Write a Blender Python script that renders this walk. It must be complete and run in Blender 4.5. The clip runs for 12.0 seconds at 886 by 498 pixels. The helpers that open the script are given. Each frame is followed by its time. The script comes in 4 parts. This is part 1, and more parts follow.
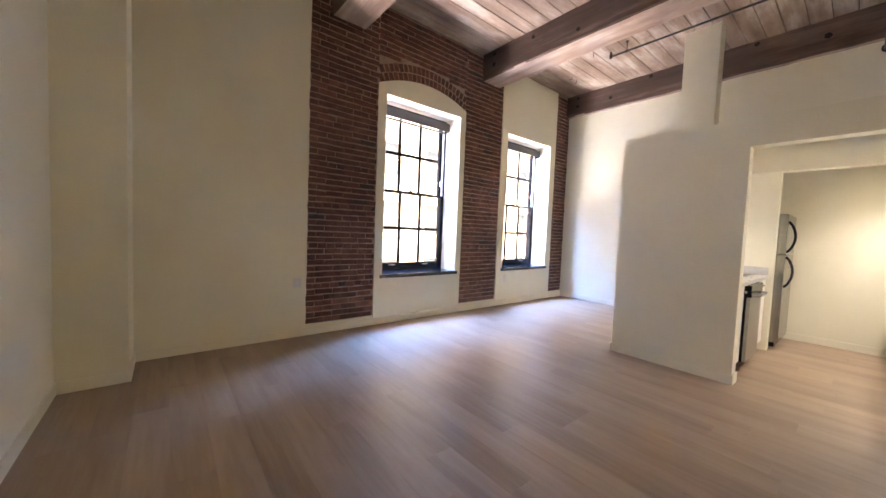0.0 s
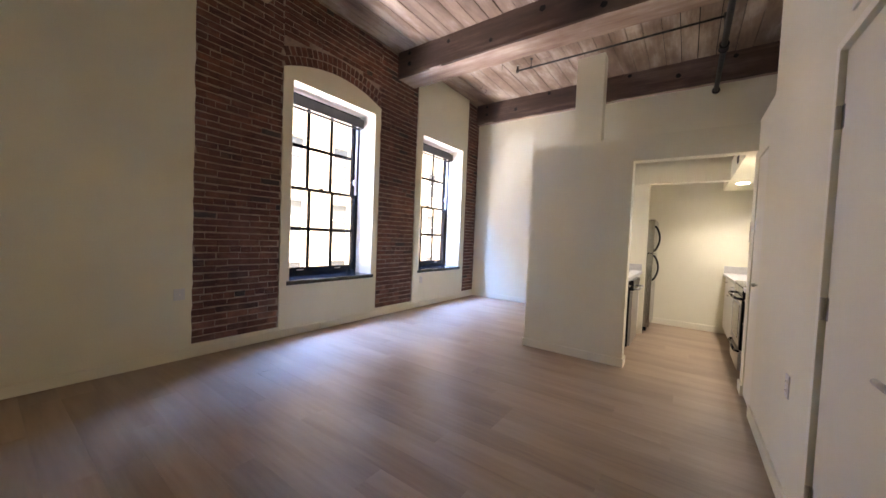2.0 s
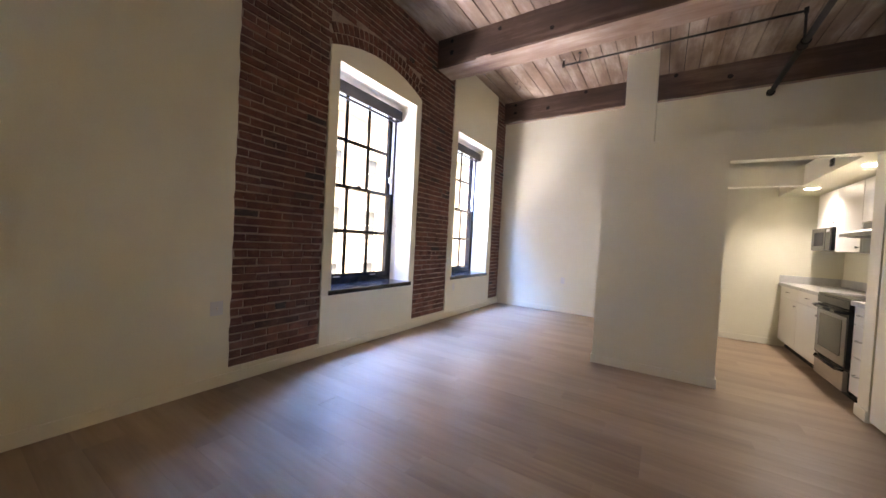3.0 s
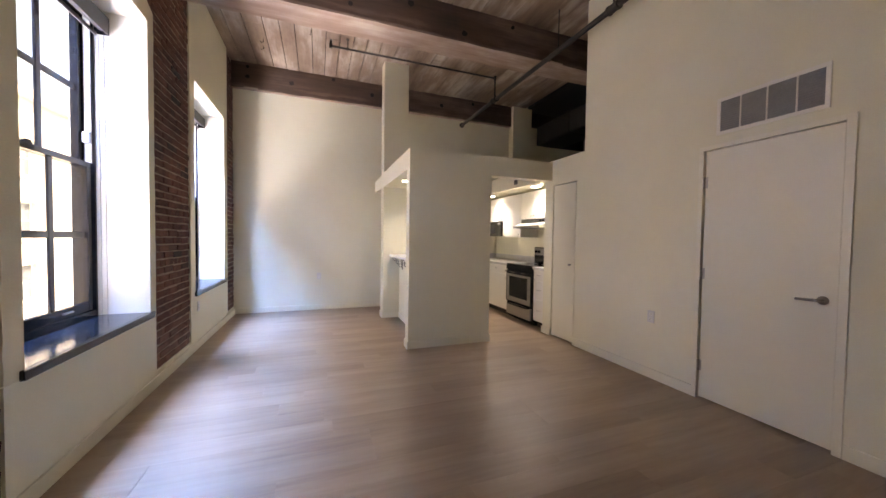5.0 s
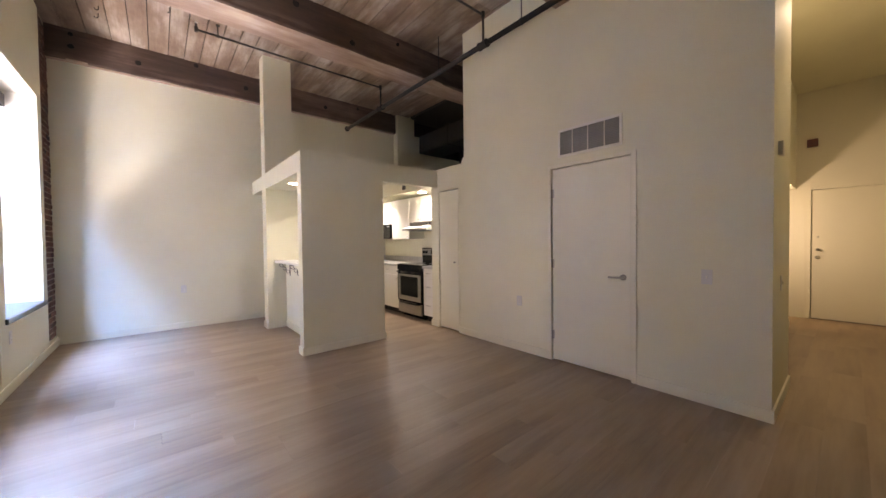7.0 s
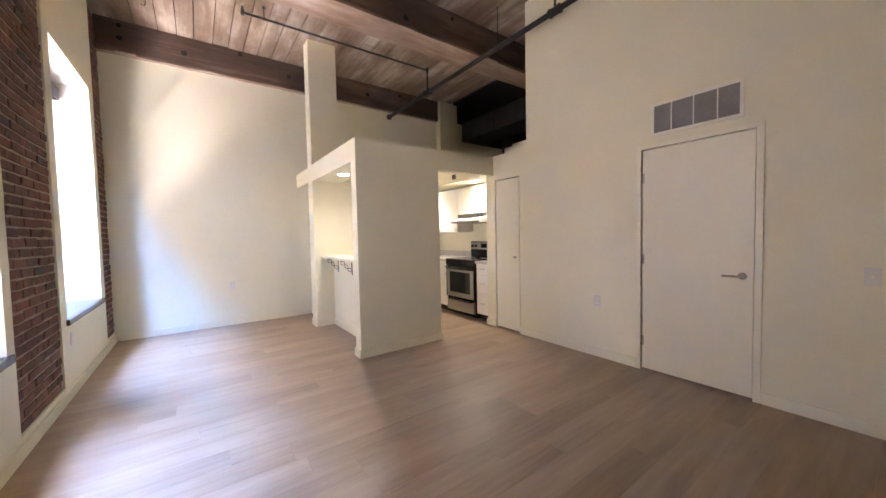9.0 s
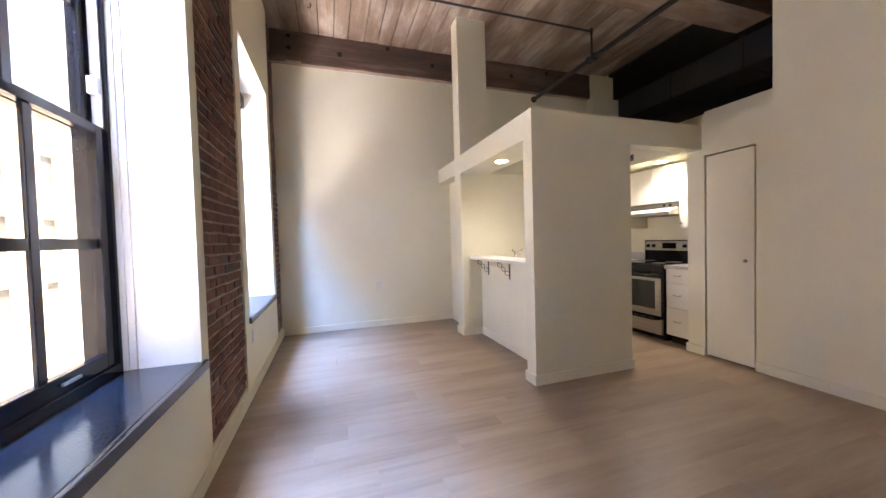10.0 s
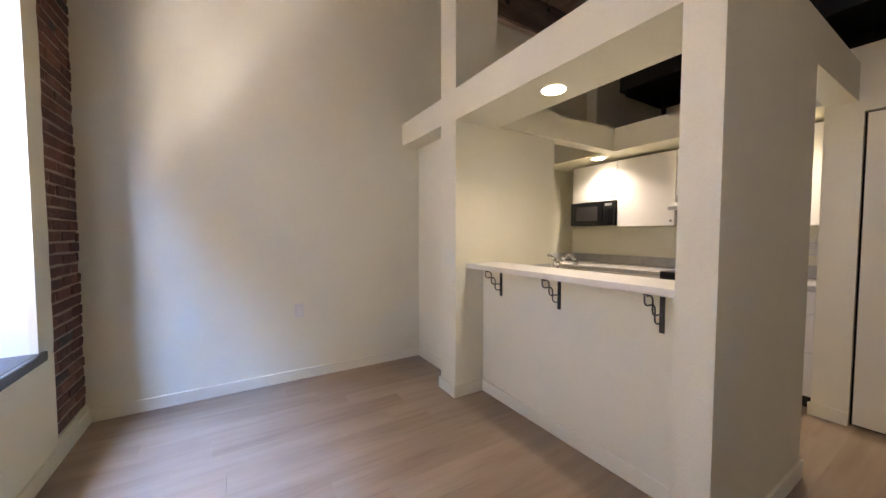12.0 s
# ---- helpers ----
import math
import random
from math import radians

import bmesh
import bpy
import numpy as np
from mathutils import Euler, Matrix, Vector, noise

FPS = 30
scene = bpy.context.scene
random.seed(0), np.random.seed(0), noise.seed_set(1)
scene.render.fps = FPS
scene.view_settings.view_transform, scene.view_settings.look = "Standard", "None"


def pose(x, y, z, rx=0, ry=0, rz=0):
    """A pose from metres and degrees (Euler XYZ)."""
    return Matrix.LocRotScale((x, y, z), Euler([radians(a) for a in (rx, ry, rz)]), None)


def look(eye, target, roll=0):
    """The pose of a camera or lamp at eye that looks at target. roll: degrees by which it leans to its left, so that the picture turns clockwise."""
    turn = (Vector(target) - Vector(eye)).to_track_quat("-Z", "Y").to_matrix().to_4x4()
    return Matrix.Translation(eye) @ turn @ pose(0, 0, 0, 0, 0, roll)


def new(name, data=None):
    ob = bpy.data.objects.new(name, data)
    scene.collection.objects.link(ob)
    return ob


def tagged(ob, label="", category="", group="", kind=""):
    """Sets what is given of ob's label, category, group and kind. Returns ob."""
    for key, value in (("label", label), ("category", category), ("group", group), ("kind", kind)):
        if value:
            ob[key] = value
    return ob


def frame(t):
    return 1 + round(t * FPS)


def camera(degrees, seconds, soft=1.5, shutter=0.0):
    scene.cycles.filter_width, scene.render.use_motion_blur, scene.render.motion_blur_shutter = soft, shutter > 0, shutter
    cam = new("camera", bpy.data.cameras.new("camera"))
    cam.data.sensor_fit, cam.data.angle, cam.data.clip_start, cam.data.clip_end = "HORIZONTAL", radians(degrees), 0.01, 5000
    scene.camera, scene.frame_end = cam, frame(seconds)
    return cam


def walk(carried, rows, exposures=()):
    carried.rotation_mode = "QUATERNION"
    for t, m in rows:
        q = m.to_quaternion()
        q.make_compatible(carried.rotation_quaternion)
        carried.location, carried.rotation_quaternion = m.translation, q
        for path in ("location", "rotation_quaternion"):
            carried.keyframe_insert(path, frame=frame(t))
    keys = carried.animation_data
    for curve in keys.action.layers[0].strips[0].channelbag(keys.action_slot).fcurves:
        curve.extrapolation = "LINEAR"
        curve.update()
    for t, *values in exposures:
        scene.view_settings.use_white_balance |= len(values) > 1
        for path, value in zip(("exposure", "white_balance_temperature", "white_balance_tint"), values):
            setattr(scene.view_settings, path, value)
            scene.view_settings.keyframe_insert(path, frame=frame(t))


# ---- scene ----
cam = camera(104.9, 12.0)
PATH = [
    (0, (0.006, 0.581, 1.271), (1.27, 2.128, 1.17), 2.3),
    (0.5, (0.012, 0.629, 1.266), (1.466, 2.0, 1.176), 1.7),
    (1, (0.036, 0.616, 1.269), (1.638, 1.81, 1.191), 1.8),
    (1.5, (0.043, 0.612, 1.271), (1.686, 1.751, 1.2), 1.7),
    (2, (0.013, 0.754, 1.273), (1.639, 1.917, 1.201), 2.4),
    (2.5, (-0.092, 1.15, 1.288), (1.511, 2.344, 1.219), 3.0),
    (2.7, (-0.125, 1.38, 1.245), (1.486, 2.564, 1.182), 3.0),
    (4.3, (0.023, 2.9, 1.264), (2.017, 2.771, 1.197), 2.0),
    (4.5, (0.024, 3.03, 1.307), (2.003, 2.752, 1.228), 1.3),
    (5, (0.075, 3.31, 1.308), (1.95, 2.618, 1.248), 0.8),
    (5.5, (0.067, 3.475, 1.318), (1.851, 2.572, 1.265), -0.0),
    (6, (-0.009, 3.581, 1.308), (1.712, 2.564, 1.258), -0.7),
    (6.5, (-0.076, 3.602, 1.308), (1.633, 2.564, 1.263), -0.7),
    (7, (-0.08, 3.565, 1.299), (1.455, 2.284, 1.256), -0.7),
    (7.2, (-0.087, 3.536, 1.302), (1.295, 2.092, 1.27), -0.4),
    (8.8, (0.251, 3.63, 1.314), (1.652, 2.204, 1.244), -0.5),
    (9, (0.484, 3.684, 1.319), (2.107, 2.517, 1.234), -1.2),
    (9.5, (0.961, 3.839, 1.293), (2.828, 3.125, 1.24), -1.1),
    (10, (1.443, 3.933, 1.278), (3.344, 3.312, 1.221), -1.6),
    (10.5, (1.949, 3.976, 1.282), (3.843, 3.336, 1.233), -1.3),
    (11, (2.454, 3.927, 1.275), (4.296, 3.15, 1.231), -0.6),
    (11.5, (2.996, 3.848, 1.274), (4.823, 3.036, 1.228), -0.4),
    (12, (3.439, 3.739, 1.272), (5.145, 2.7, 1.184), -0.0),
]
scene.view_settings.exposure = 0.0
EXPOSURES = [(t, stops, 9500 if t < 4 else 10200 if t < 11 else 11100, 20) for t, stops in (
    (0.0, 3.34), (0.5, 3.2), (1.5, 2.99), (2.5, 2.88), (4.5, 2.78), (5.5, 2.73), (7.0, 2.85), (9.0, 3.2), (9.5, 3.07), (10.5, 2.55), (12.0, 2.33))]
walk(cam, [(t, look(eye, target, roll)) for t, eye, target, roll in PATH], EXPOSURES)

# ---- world and light ----
world = bpy.data.worlds.new("sky")
scene.world = world
world.use_nodes = True
wn = world.node_tree.nodes
sky = wn.new("ShaderNodeTexSky")
sky.sky_type = "NISHITA"
sky.sun_disc = False
sky.sun_elevation, sky.sun_rotation = radians(62), radians(190)
wn["Background"].inputs["Strength"].default_value = 0.15
world.node_tree.links.new(sky.outputs["Color"], wn["Background"].inputs["Color"])

sun = new("sun", bpy.data.lights.new("sun", "SUN"))
sun.data.energy, sun.data.angle, sun.data.color = 3.6, radians(0.5), (1.0, 0.97, 0.93)
sun.matrix_world = look((4.9, -28.0, 53.0), (0, 0, 0))


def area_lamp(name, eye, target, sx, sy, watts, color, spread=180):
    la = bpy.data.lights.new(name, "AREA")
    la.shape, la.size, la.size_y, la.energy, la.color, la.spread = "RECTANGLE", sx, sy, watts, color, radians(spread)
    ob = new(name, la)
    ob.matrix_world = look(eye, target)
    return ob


def spot_lamp(name, x, y, z, watts, color, cone=120):
    la = bpy.data.lights.new(name, "SPOT")
    la.energy, la.color, la.spot_size, la.spot_blend, la.shadow_soft_size = watts, color, radians(cone), 0.9, 0.05
    ob = new(name, la)
    ob.matrix_world = look((x, y, z), (x, y + 0.001, 0))
    return ob


WARM = (0.74, 0.835, 1.0)
for x, y, w in ((4.855, 2.108, 13), (4.5, 0.18, 20), (5.85, 0.215, 24)):
    spot_lamp("downlight_lamp", x, y, 2.118, w, WARM, 140)
# unseen overhead lamp, added to fill the near end of the hall
area_lamp("hall_fill", (-0.05, -1.3, 3.55), (-0.05, -1.3, 0), 0.3, 0.3, 2.2, (0.90, 0.86, 0.82))
area_lamp("side_room_lamp", (1.2, -3.5, 1.38), (0.0, -4.2, 1.7), 0.25, 0.2, 2.1, (0.92, 0.84, 0.76))
# added area lamps above the street stand in for sky daylight through both windows
for x in (2.9, 5.32):
    area_lamp("sky_fill", (x, 5.75, 4.5), (x, 4.3, 0.6), 1.7, 1.0, 100, (0.445, 0.515, 0.74))
    area_lamp("sky_fill_strip", (x + 0.2, 5.95, 4.62), (x, 4.0, 0.0), 2.4, 0.45, 240, (0.045, 0.27, 1.0))
# added lamps for sunlit-street bounce through the same windows, onto ceiling and end wall
area_lamp("street_bounce_fill", (0.3, 8.7, -3.7), (0.3, 5.0, 1.0), 4.8, 0.35, 190, (0.56, 0.69, 1.0))
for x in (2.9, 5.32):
    area_lamp("street_bounce_fill", (x - 0.4, 6.3, -1.0), (x - 0.2, 4.6, 2.4), 1.9, 1.0, 44, (0.81, 0.825, 0.98))

# ---- materials ----
def nodes_of(name):
    m = bpy.data.materials.new(name)
    m.use_nodes = True
    return m, m.node_tree.nodes, m.node_tree.links, m.node_tree.nodes["Principled BSDF"]


def ramp(n, stops):
    r = n.new("ShaderNodeValToRGB")
    while len(r.color_ramp.elements) < len(stops):
        r.color_ramp.elements.new(0.5)
    for e, (p, c) in zip(r.color_ramp.elements, stops):
        e.position, e.color = p, (*c, 1)
    return r


def noise_tex(n, l, vec, scale, detail=4, rough=0.55, stretch=None):
    t = n.new("ShaderNodeTexNoise")
    t.inputs["Scale"].default_value, t.inputs["Detail"].default_value, t.inputs["Roughness"].default_value = scale, detail, rough
    if stretch:
        mp = n.new("ShaderNodeMapping")
        mp.inputs["Scale"].default_value = stretch
        l.new(vec, mp.inputs["Vector"])
        vec = mp.outputs["Vector"]
    l.new(vec, t.inputs["Vector"])
    return t


def mix_rgb(n, l, kind, fac, a, b):
    m = n.new("ShaderNodeMix")
    m.data_type, m.blend_type = "RGBA", kind
    for socket, value in ((m.inputs[0], fac), (m.inputs[6], a), (m.inputs[7], b)):
        if hasattr(value, "is_output"):
            l.new(value, socket)
        elif isinstance(value, tuple):
            socket.default_value = (*value, 1)
        else:
            socket.default_value = value
    return m.outputs[2]


def surface(name, c0, c1, rough=0.5, big=1.5, fine=40, bump=0.1, depth=0.002, metal=0.0, stretch=None, rough_var=0.1, per_object=0.0, spec=0.5):
    """Two tones mixed by a broad and a fine noise, with fine relief and uneven gloss."""
    m, n, l, p = nodes_of(name)
    co = n.new("ShaderNodeTexCoord").outputs["Object"]
    a = noise_tex(n, l, co, big, 5, 0.6, stretch)
    b = noise_tex(n, l, co, fine, 3, 0.6, stretch)
    mean = n.new("ShaderNodeMath")
    mean.operation = "MULTIPLY_ADD"
    l.new(b.outputs["Fac"], mean.inputs[0])
    mean.inputs[1].default_value = 0.45
    l.new(a.outputs["Fac"], mean.inputs[2])
    r = ramp(n, ((0.45, c0), (1.0, c1)))
    l.new(mean.outputs[0], r.inputs[0])
    color = r.outputs[0]
    if per_object:
        info = n.new("ShaderNodeObjectInfo")
        rr = ramp(n, ((0.0, (1 - per_object,) * 3), (1.0, (1 + per_object,) * 3)))
        l.new(info.outputs["Random"], rr.inputs[0])
        color = mix_rgb(n, l, "MULTIPLY", 1.0, color, rr.outputs[0])
    l.new(color, p.inputs["Base Color"])
    mr = n.new("ShaderNodeMapRange")
    mr.inputs["To Min"].default_value, mr.inputs["To Max"].default_value = max(rough - rough_var, 0.02), min(rough + rough_var, 1)
    l.new(a.outputs["Fac"], mr.inputs["Value"])
    l.new(mr.outputs[0], p.inputs["Roughness"])
    p.inputs["Metallic"].default_value = metal
    p.inputs["Specular IOR Level"].default_value = spec
    if bump:
        bp = n.new("ShaderNodeBump")
        bp.inputs["Strength"].default_value, bp.inputs["Distance"].default_value = bump, depth
        l.new(b.outputs["Fac"], bp.inputs["Height"])
        l.new(bp.outputs["Normal"], p.inputs["Normal"])
    return m


PAINT = surface("wall_paint", (0.70, 0.663, 0.508), (0.81, 0.773, 0.618), 0.62, 0.7, 110, 0.7, 0.003)
HALL_PAINT = surface("hall_paint", (0.69, 0.64, 0.53), (0.76, 0.71, 0.60), 0.65, 0.7, 150, 0.25, 0.0015)
TRIM = surface("trim_paint", (0.74, 0.71, 0.63), (0.80, 0.77, 0.69), 0.35, 2, 90, 0.06, 0.0008)
SKIRTING = surface("skirting_paint", (0.71, 0.67, 0.53), (0.80, 0.76, 0.62), 0.38, 1.5, 90, 0.1, 0.0008)
DOOR_PAINT = surface("door_paint", (0.72, 0.68, 0.55), (0.79, 0.75, 0.62), 0.4, 1.2, 120, 0.1, 0.0006)
CABINET = surface("cabinet_laminate", (0.78, 0.75, 0.68), (0.82, 0.79, 0.72), 0.35, 1.5, 60, 0.02, 0.0004)
COUNTER = surface("grey_laminate", (0.42, 0.40, 0.37), (0.62, 0.60, 0.56), 0.3, 30, 220, 0.02, 0.0003)
SPLASH = surface("backsplash_laminate", (0.42, 0.41, 0.39), (0.54, 0.53, 0.50), 0.4, 20, 200, 0.02, 0.0003)
BLACK_WOOD = surface("black_gloss_paint", (0.003, 0.006, 0.009), (0.007, 0.012, 0.017), 0.16, 3, 22, 0.25, 0.002, rough_var=0.08, spec=0.75)
BLACK_METAL = surface("black_metal", (0.004, 0.0045, 0.007), (0.011, 0.012, 0.016), 0.13, 4, 80, 0.05, 0.0005, spec=0.25)
PIPE = surface("black_iron", (0.012, 0.010, 0.009), (0.035, 0.028, 0.024), 0.5, 8, 90, 0.15, 0.0008)
STEEL = surface("stainless_steel", (0.30, 0.29, 0.285), (0.44, 0.43, 0.42), 0.32, 1.5, 30, 0.04, 0.0003, 1.0, (1, 1, 30))
FRIDGE_STEEL = surface("fridge_steel", (0.36, 0.35, 0.335), (0.46, 0.45, 0.43), 0.2, 1.2, 30, 0.02, 0.0002, 1.0, (1, 1, 30), rough_var=0.05)
CHROME = surface("chrome", (0.50, 0.50, 0.50), (0.62, 0.62, 0.62), 0.2, 4, 40, 0.0, 0, 1.0)
NICKEL = surface("satin_nickel", (0.40, 0.37, 0.33), (0.5, 0.47, 0.42), 0.3, 6, 60, 0.02, 0.0002, 1.0)
GLASS_BLACK = surface("black_glass", (0.006, 0.006, 0.007), (0.012, 0.012, 0.013), 0.08, 4, 30, 0.0)
DARK_GREY = surface("dark_grey_fabric", (0.05, 0.05, 0.055), (0.09, 0.09, 0.10), 0.7, 4, 200, 0.2, 0.001)
GRILLE = surface("grey_louvre", (0.20, 0.20, 0.20), (0.30, 0.30, 0.295), 0.5, 5, 80, 0.05, 0.0005)
# black for duct and microwave; on loft surfaces it holds the loft's shade
VOID = surface("black_and_loft_shade", (0.012, 0.011, 0.010), (0.03, 0.027, 0.024), 0.8, 2, 40, 0.2, 0.002)
MORTAR = surface("mortar", (0.20, 0.14, 0.115), (0.44, 0.34, 0.285), 0.95, 6, 120, 0.6, 0.004)
PLASTIC = surface("ivory_plastic", (0.62, 0.61, 0.59), (0.69, 0.68, 0.66), 0.3, 4, 60, 0.0)
DARK = surface("dark_hole", (0.008, 0.006, 0.005), (0.02, 0.014, 0.01), 0.9, 5, 60, 0.2, 0.002)
FACADE = surface("pale_facade", (0.60, 0.53, 0.43), (0.72, 0.64, 0.53), 0.85, 0.4, 10, 0.2, 0.01)
FACADE_GLASS = surface("facade_glass", (0.11, 0.118, 0.13), (0.16, 0.17, 0.185), 0.1, 0.5, 5, 0.0)
PAVING = surface("pavement", (0.42, 0.40, 0.37), (0.55, 0.53, 0.49), 0.9, 0.3, 8, 0.3, 0.01)
RED = surface("red_plastic", (0.10, 0.014, 0.010), (0.15, 0.02, 0.014), 0.4, 6, 60, 0.0)


def brick_material(name, tones):
    m, n, l, p = nodes_of(name)
    co = n.new("ShaderNodeTexCoord").outputs["Object"]
    info = n.new("ShaderNodeObjectInfo")
    geo = n.new("ShaderNodeNewGeometry")
    tone = ramp(n, tones)
    add = n.new("ShaderNodeMath")
    add.operation = "ADD"
    l.new(info.outputs["Random"], add.inputs[0])
    l.new(geo.outputs["Random Per Island"], add.inputs[1])
    fr = n.new("ShaderNodeMath")
    fr.operation = "FRACT"
    l.new(add.outputs[0], fr.inputs[0])
    l.new(fr.outputs[0], tone.inputs[0])
    vec = n.new("ShaderNodeVectorMath")
    vec.operation = "ADD"
    l.new(co, vec.inputs[0])
    l.new(info.outputs["Location"], vec.inputs[1])
    big = noise_tex(n, l, vec.outputs[0], 9, 5, 0.65)
    fine = noise_tex(n, l, vec.outputs[0], 90, 4, 0.7)
    spots = ramp(n, ((0.3, (0.5, 0.48, 0.46)), (0.62, (1.15, 1.12, 1.1)), (0.85, (1.9, 1.7, 1.6))))
    l.new(big.outputs["Fac"], spots.inputs[0])
    c = mix_rgb(n, l, "MULTIPLY", 0.85, tone.outputs[0], spots.outputs[0])
    soot = noise_tex(n, l, vec.outputs[0], 1.6, 4, 0.6)
    dark = ramp(n, ((0.35, (0.55, 0.52, 0.52)), (0.6, (1.1, 1.08, 1.06))))
    l.new(soot.outputs["Fac"], dark.inputs[0])
    c = mix_rgb(n, l, "MULTIPLY", 0.8, c, dark.outputs[0])
    smear = noise_tex(n, l, vec.outputs[0], 13, 6, 0.72, (0.6, 1, 1.6))
    cover = ramp(n, ((0.52, (0, 0, 0)), (0.70, (0.38, 0.38, 0.38))))
    l.new(smear.outputs["Fac"], cover.inputs[0])
    c = mix_rgb(n, l, "MIX", cover.outputs[0], c, (0.24, 0.165, 0.13))
    pits = ramp(n, ((0.30, (0.45, 0.43, 0.42)), (0.46, (1, 1, 1))))
    l.new(fine.outputs["Fac"], pits.inputs[0])
    c = mix_rgb(n, l, "MULTIPLY", 0.8, c, pits.outputs[0])
    l.new(c, p.inputs["Base Color"])
    p.inputs["Roughness"].default_value = 0.88
    bp = n.new("ShaderNodeBump")
    bp.inputs["Strength"].default_value, bp.inputs["Distance"].default_value = 0.7, 0.004
    l.new(fine.outputs["Fac"], bp.inputs["Height"])
    l.new(bp.outputs["Normal"], p.inputs["Normal"])
    return m


def timber_material(name, dark, mid, pale, along, rough=0.75, island=True, streak=14.0, grain_share=0.5):
    """Old sawn timber: grain along one axis (0 x, 1 y), bleached and stained patches, a tone per board."""
    m, n, l, p = nodes_of(name)
    co = n.new("ShaderNodeTexCoord").outputs["Object"]
    st = [1.0, 1.0, 1.0]
    st[along] = 0.06
    grain = noise_tex(n, l, co, streak, 6, 0.65, tuple(st))
    st2 = [1.0, 1.0, 1.0]
    st2[along] = 0.35
    patch = noise_tex(n, l, co, 2.2, 5, 0.6, tuple(st2))
    fine = noise_tex(n, l, co, 90, 3, 0.6, tuple(st))
    r = ramp(n, ((0.30, dark), (0.5, mid), (0.68, pale)))
    mx = n.new("ShaderNodeMath")
    mx.operation = "MULTIPLY_ADD"
    l.new(grain.outputs["Fac"], mx.inputs[0])
    mx.inputs[1].default_value = grain_share
    half = n.new("ShaderNodeMath")
    half.operation = "MULTIPLY"
    half.inputs[1].default_value = 1 - grain_share
    l.new(patch.outputs["Fac"], half.inputs[0])
    l.new(half.outputs[0], mx.inputs[2])
    l.new(mx.outputs[0], r.inputs[0])
    c = r.outputs[0]
    if island:
        geo = n.new("ShaderNodeNewGeometry")
        rr = ramp(n, ((0.0, (0.84, 0.81, 0.78)), (0.5, (1.0, 0.98, 0.96)), (1.0, (1.08, 1.06, 1.04))))
        l.new(geo.outputs["Random Per Island"], rr.inputs[0])
        c = mix_rgb(n, l, "MULTIPLY", 1.0, c, rr.outputs[0])
    l.new(c, p.inputs["Base Color"])
    p.inputs["Roughness"].default_value = rough
    bp = n.new("ShaderNodeBump")
    bp.inputs["Strength"].default_value, bp.inputs["Distance"].default_value = 0.5, 0.004
    hs = n.new("ShaderNodeMath")
    hs.operation = "ADD"
    l.new(grain.outputs["Fac"], hs.inputs[0])
    l.new(fine.outputs["Fac"], hs.inputs[1])
    l.new(hs.outputs[0], bp.inputs["Height"])
    l.new(bp.outputs["Normal"], p.inputs["Normal"])
    return m


def floor_material():
    m, n, l, p = nodes_of("oak_laminate")
    co = n.new("ShaderNodeTexCoord").outputs["Object"]
    info = n.new("ShaderNodeObjectInfo")
    shift = n.new("ShaderNodeVectorMath")
    shift.operation = "MULTIPLY_ADD"
    l.new(info.outputs["Random"], shift.inputs[0])
    shift.inputs[1].default_value = (7.3, 13.1, 3.7)
    l.new(co, shift.inputs[2])
    grain = noise_tex(n, l, shift.outputs[0], 26, 6, 0.6, (1, 0.07, 1))
    broad = noise_tex(n, l, shift.outputs[0], 5, 4, 0.5, (1, 0.18, 1))
    r = ramp(n, ((0.32, (0.222, 0.145, 0.096)), (0.5, (0.308, 0.216, 0.148)), (0.71, (0.385, 0.282, 0.20))))
    mx = n.new("ShaderNodeMath")
    mx.operation = "MULTIPLY_ADD"
    mx.inputs[1].default_value = 0.45
    l.new(grain.outputs["Fac"], mx.inputs[0])
    half = n.new("ShaderNodeMath")
    half.operation = "MULTIPLY"
    half.inputs[1].default_value = 0.55
    l.new(broad.outputs["Fac"], half.inputs[0])
    l.new(half.outputs[0], mx.inputs[2])
    l.new(mx.outputs[0], r.inputs[0])
    tone = ramp(n, ((0.0, (0.935, 0.925, 0.915)), (0.5, (1.0, 0.985, 0.975)), (1.0, (1.06, 1.05, 1.04))))
    l.new(info.outputs["Random"], tone.inputs[0])
    c = mix_rgb(n, l, "MULTIPLY", 1.0, r.outputs[0], tone.outputs[0])
    l.new(c, p.inputs["Base Color"])
    mr = n.new("ShaderNodeMapRange")
    mr.inputs["To Min"].default_value, mr.inputs["To Max"].default_value = 0.30, 0.46
    l.new(grain.outputs["Fac"], mr.inputs["Value"])
    l.new(mr.outputs[0], p.inputs["Roughness"])
    bp = n.new("ShaderNodeBump")
    bp.inputs["Strength"].default_value, bp.inputs["Distance"].default_value = 0.15, 0.001
    l.new(grain.outputs["Fac"], bp.inputs["Height"])
    l.new(bp.outputs["Normal"], p.inputs["Normal"])
    return m


def glass_material():
    m, n, l, p = nodes_of("window_glass")
    p.inputs["Base Color"].default_value = (0.97, 0.98, 0.98, 1)
    p.inputs["Roughness"].default_value = 0.0
    p.inputs["Transmission Weight"].default_value = 1.0
    p.inputs["IOR"].default_value = 1.05
    return m


def glow_material(name, color, strength):
    m, n, l, p = nodes_of(name)
    p.inputs["Base Color"].default_value = (*color, 1)
    p.inputs["Emission Color"].default_value = (*color, 1)
    p.inputs["Emission Strength"].default_value = strength
    return m


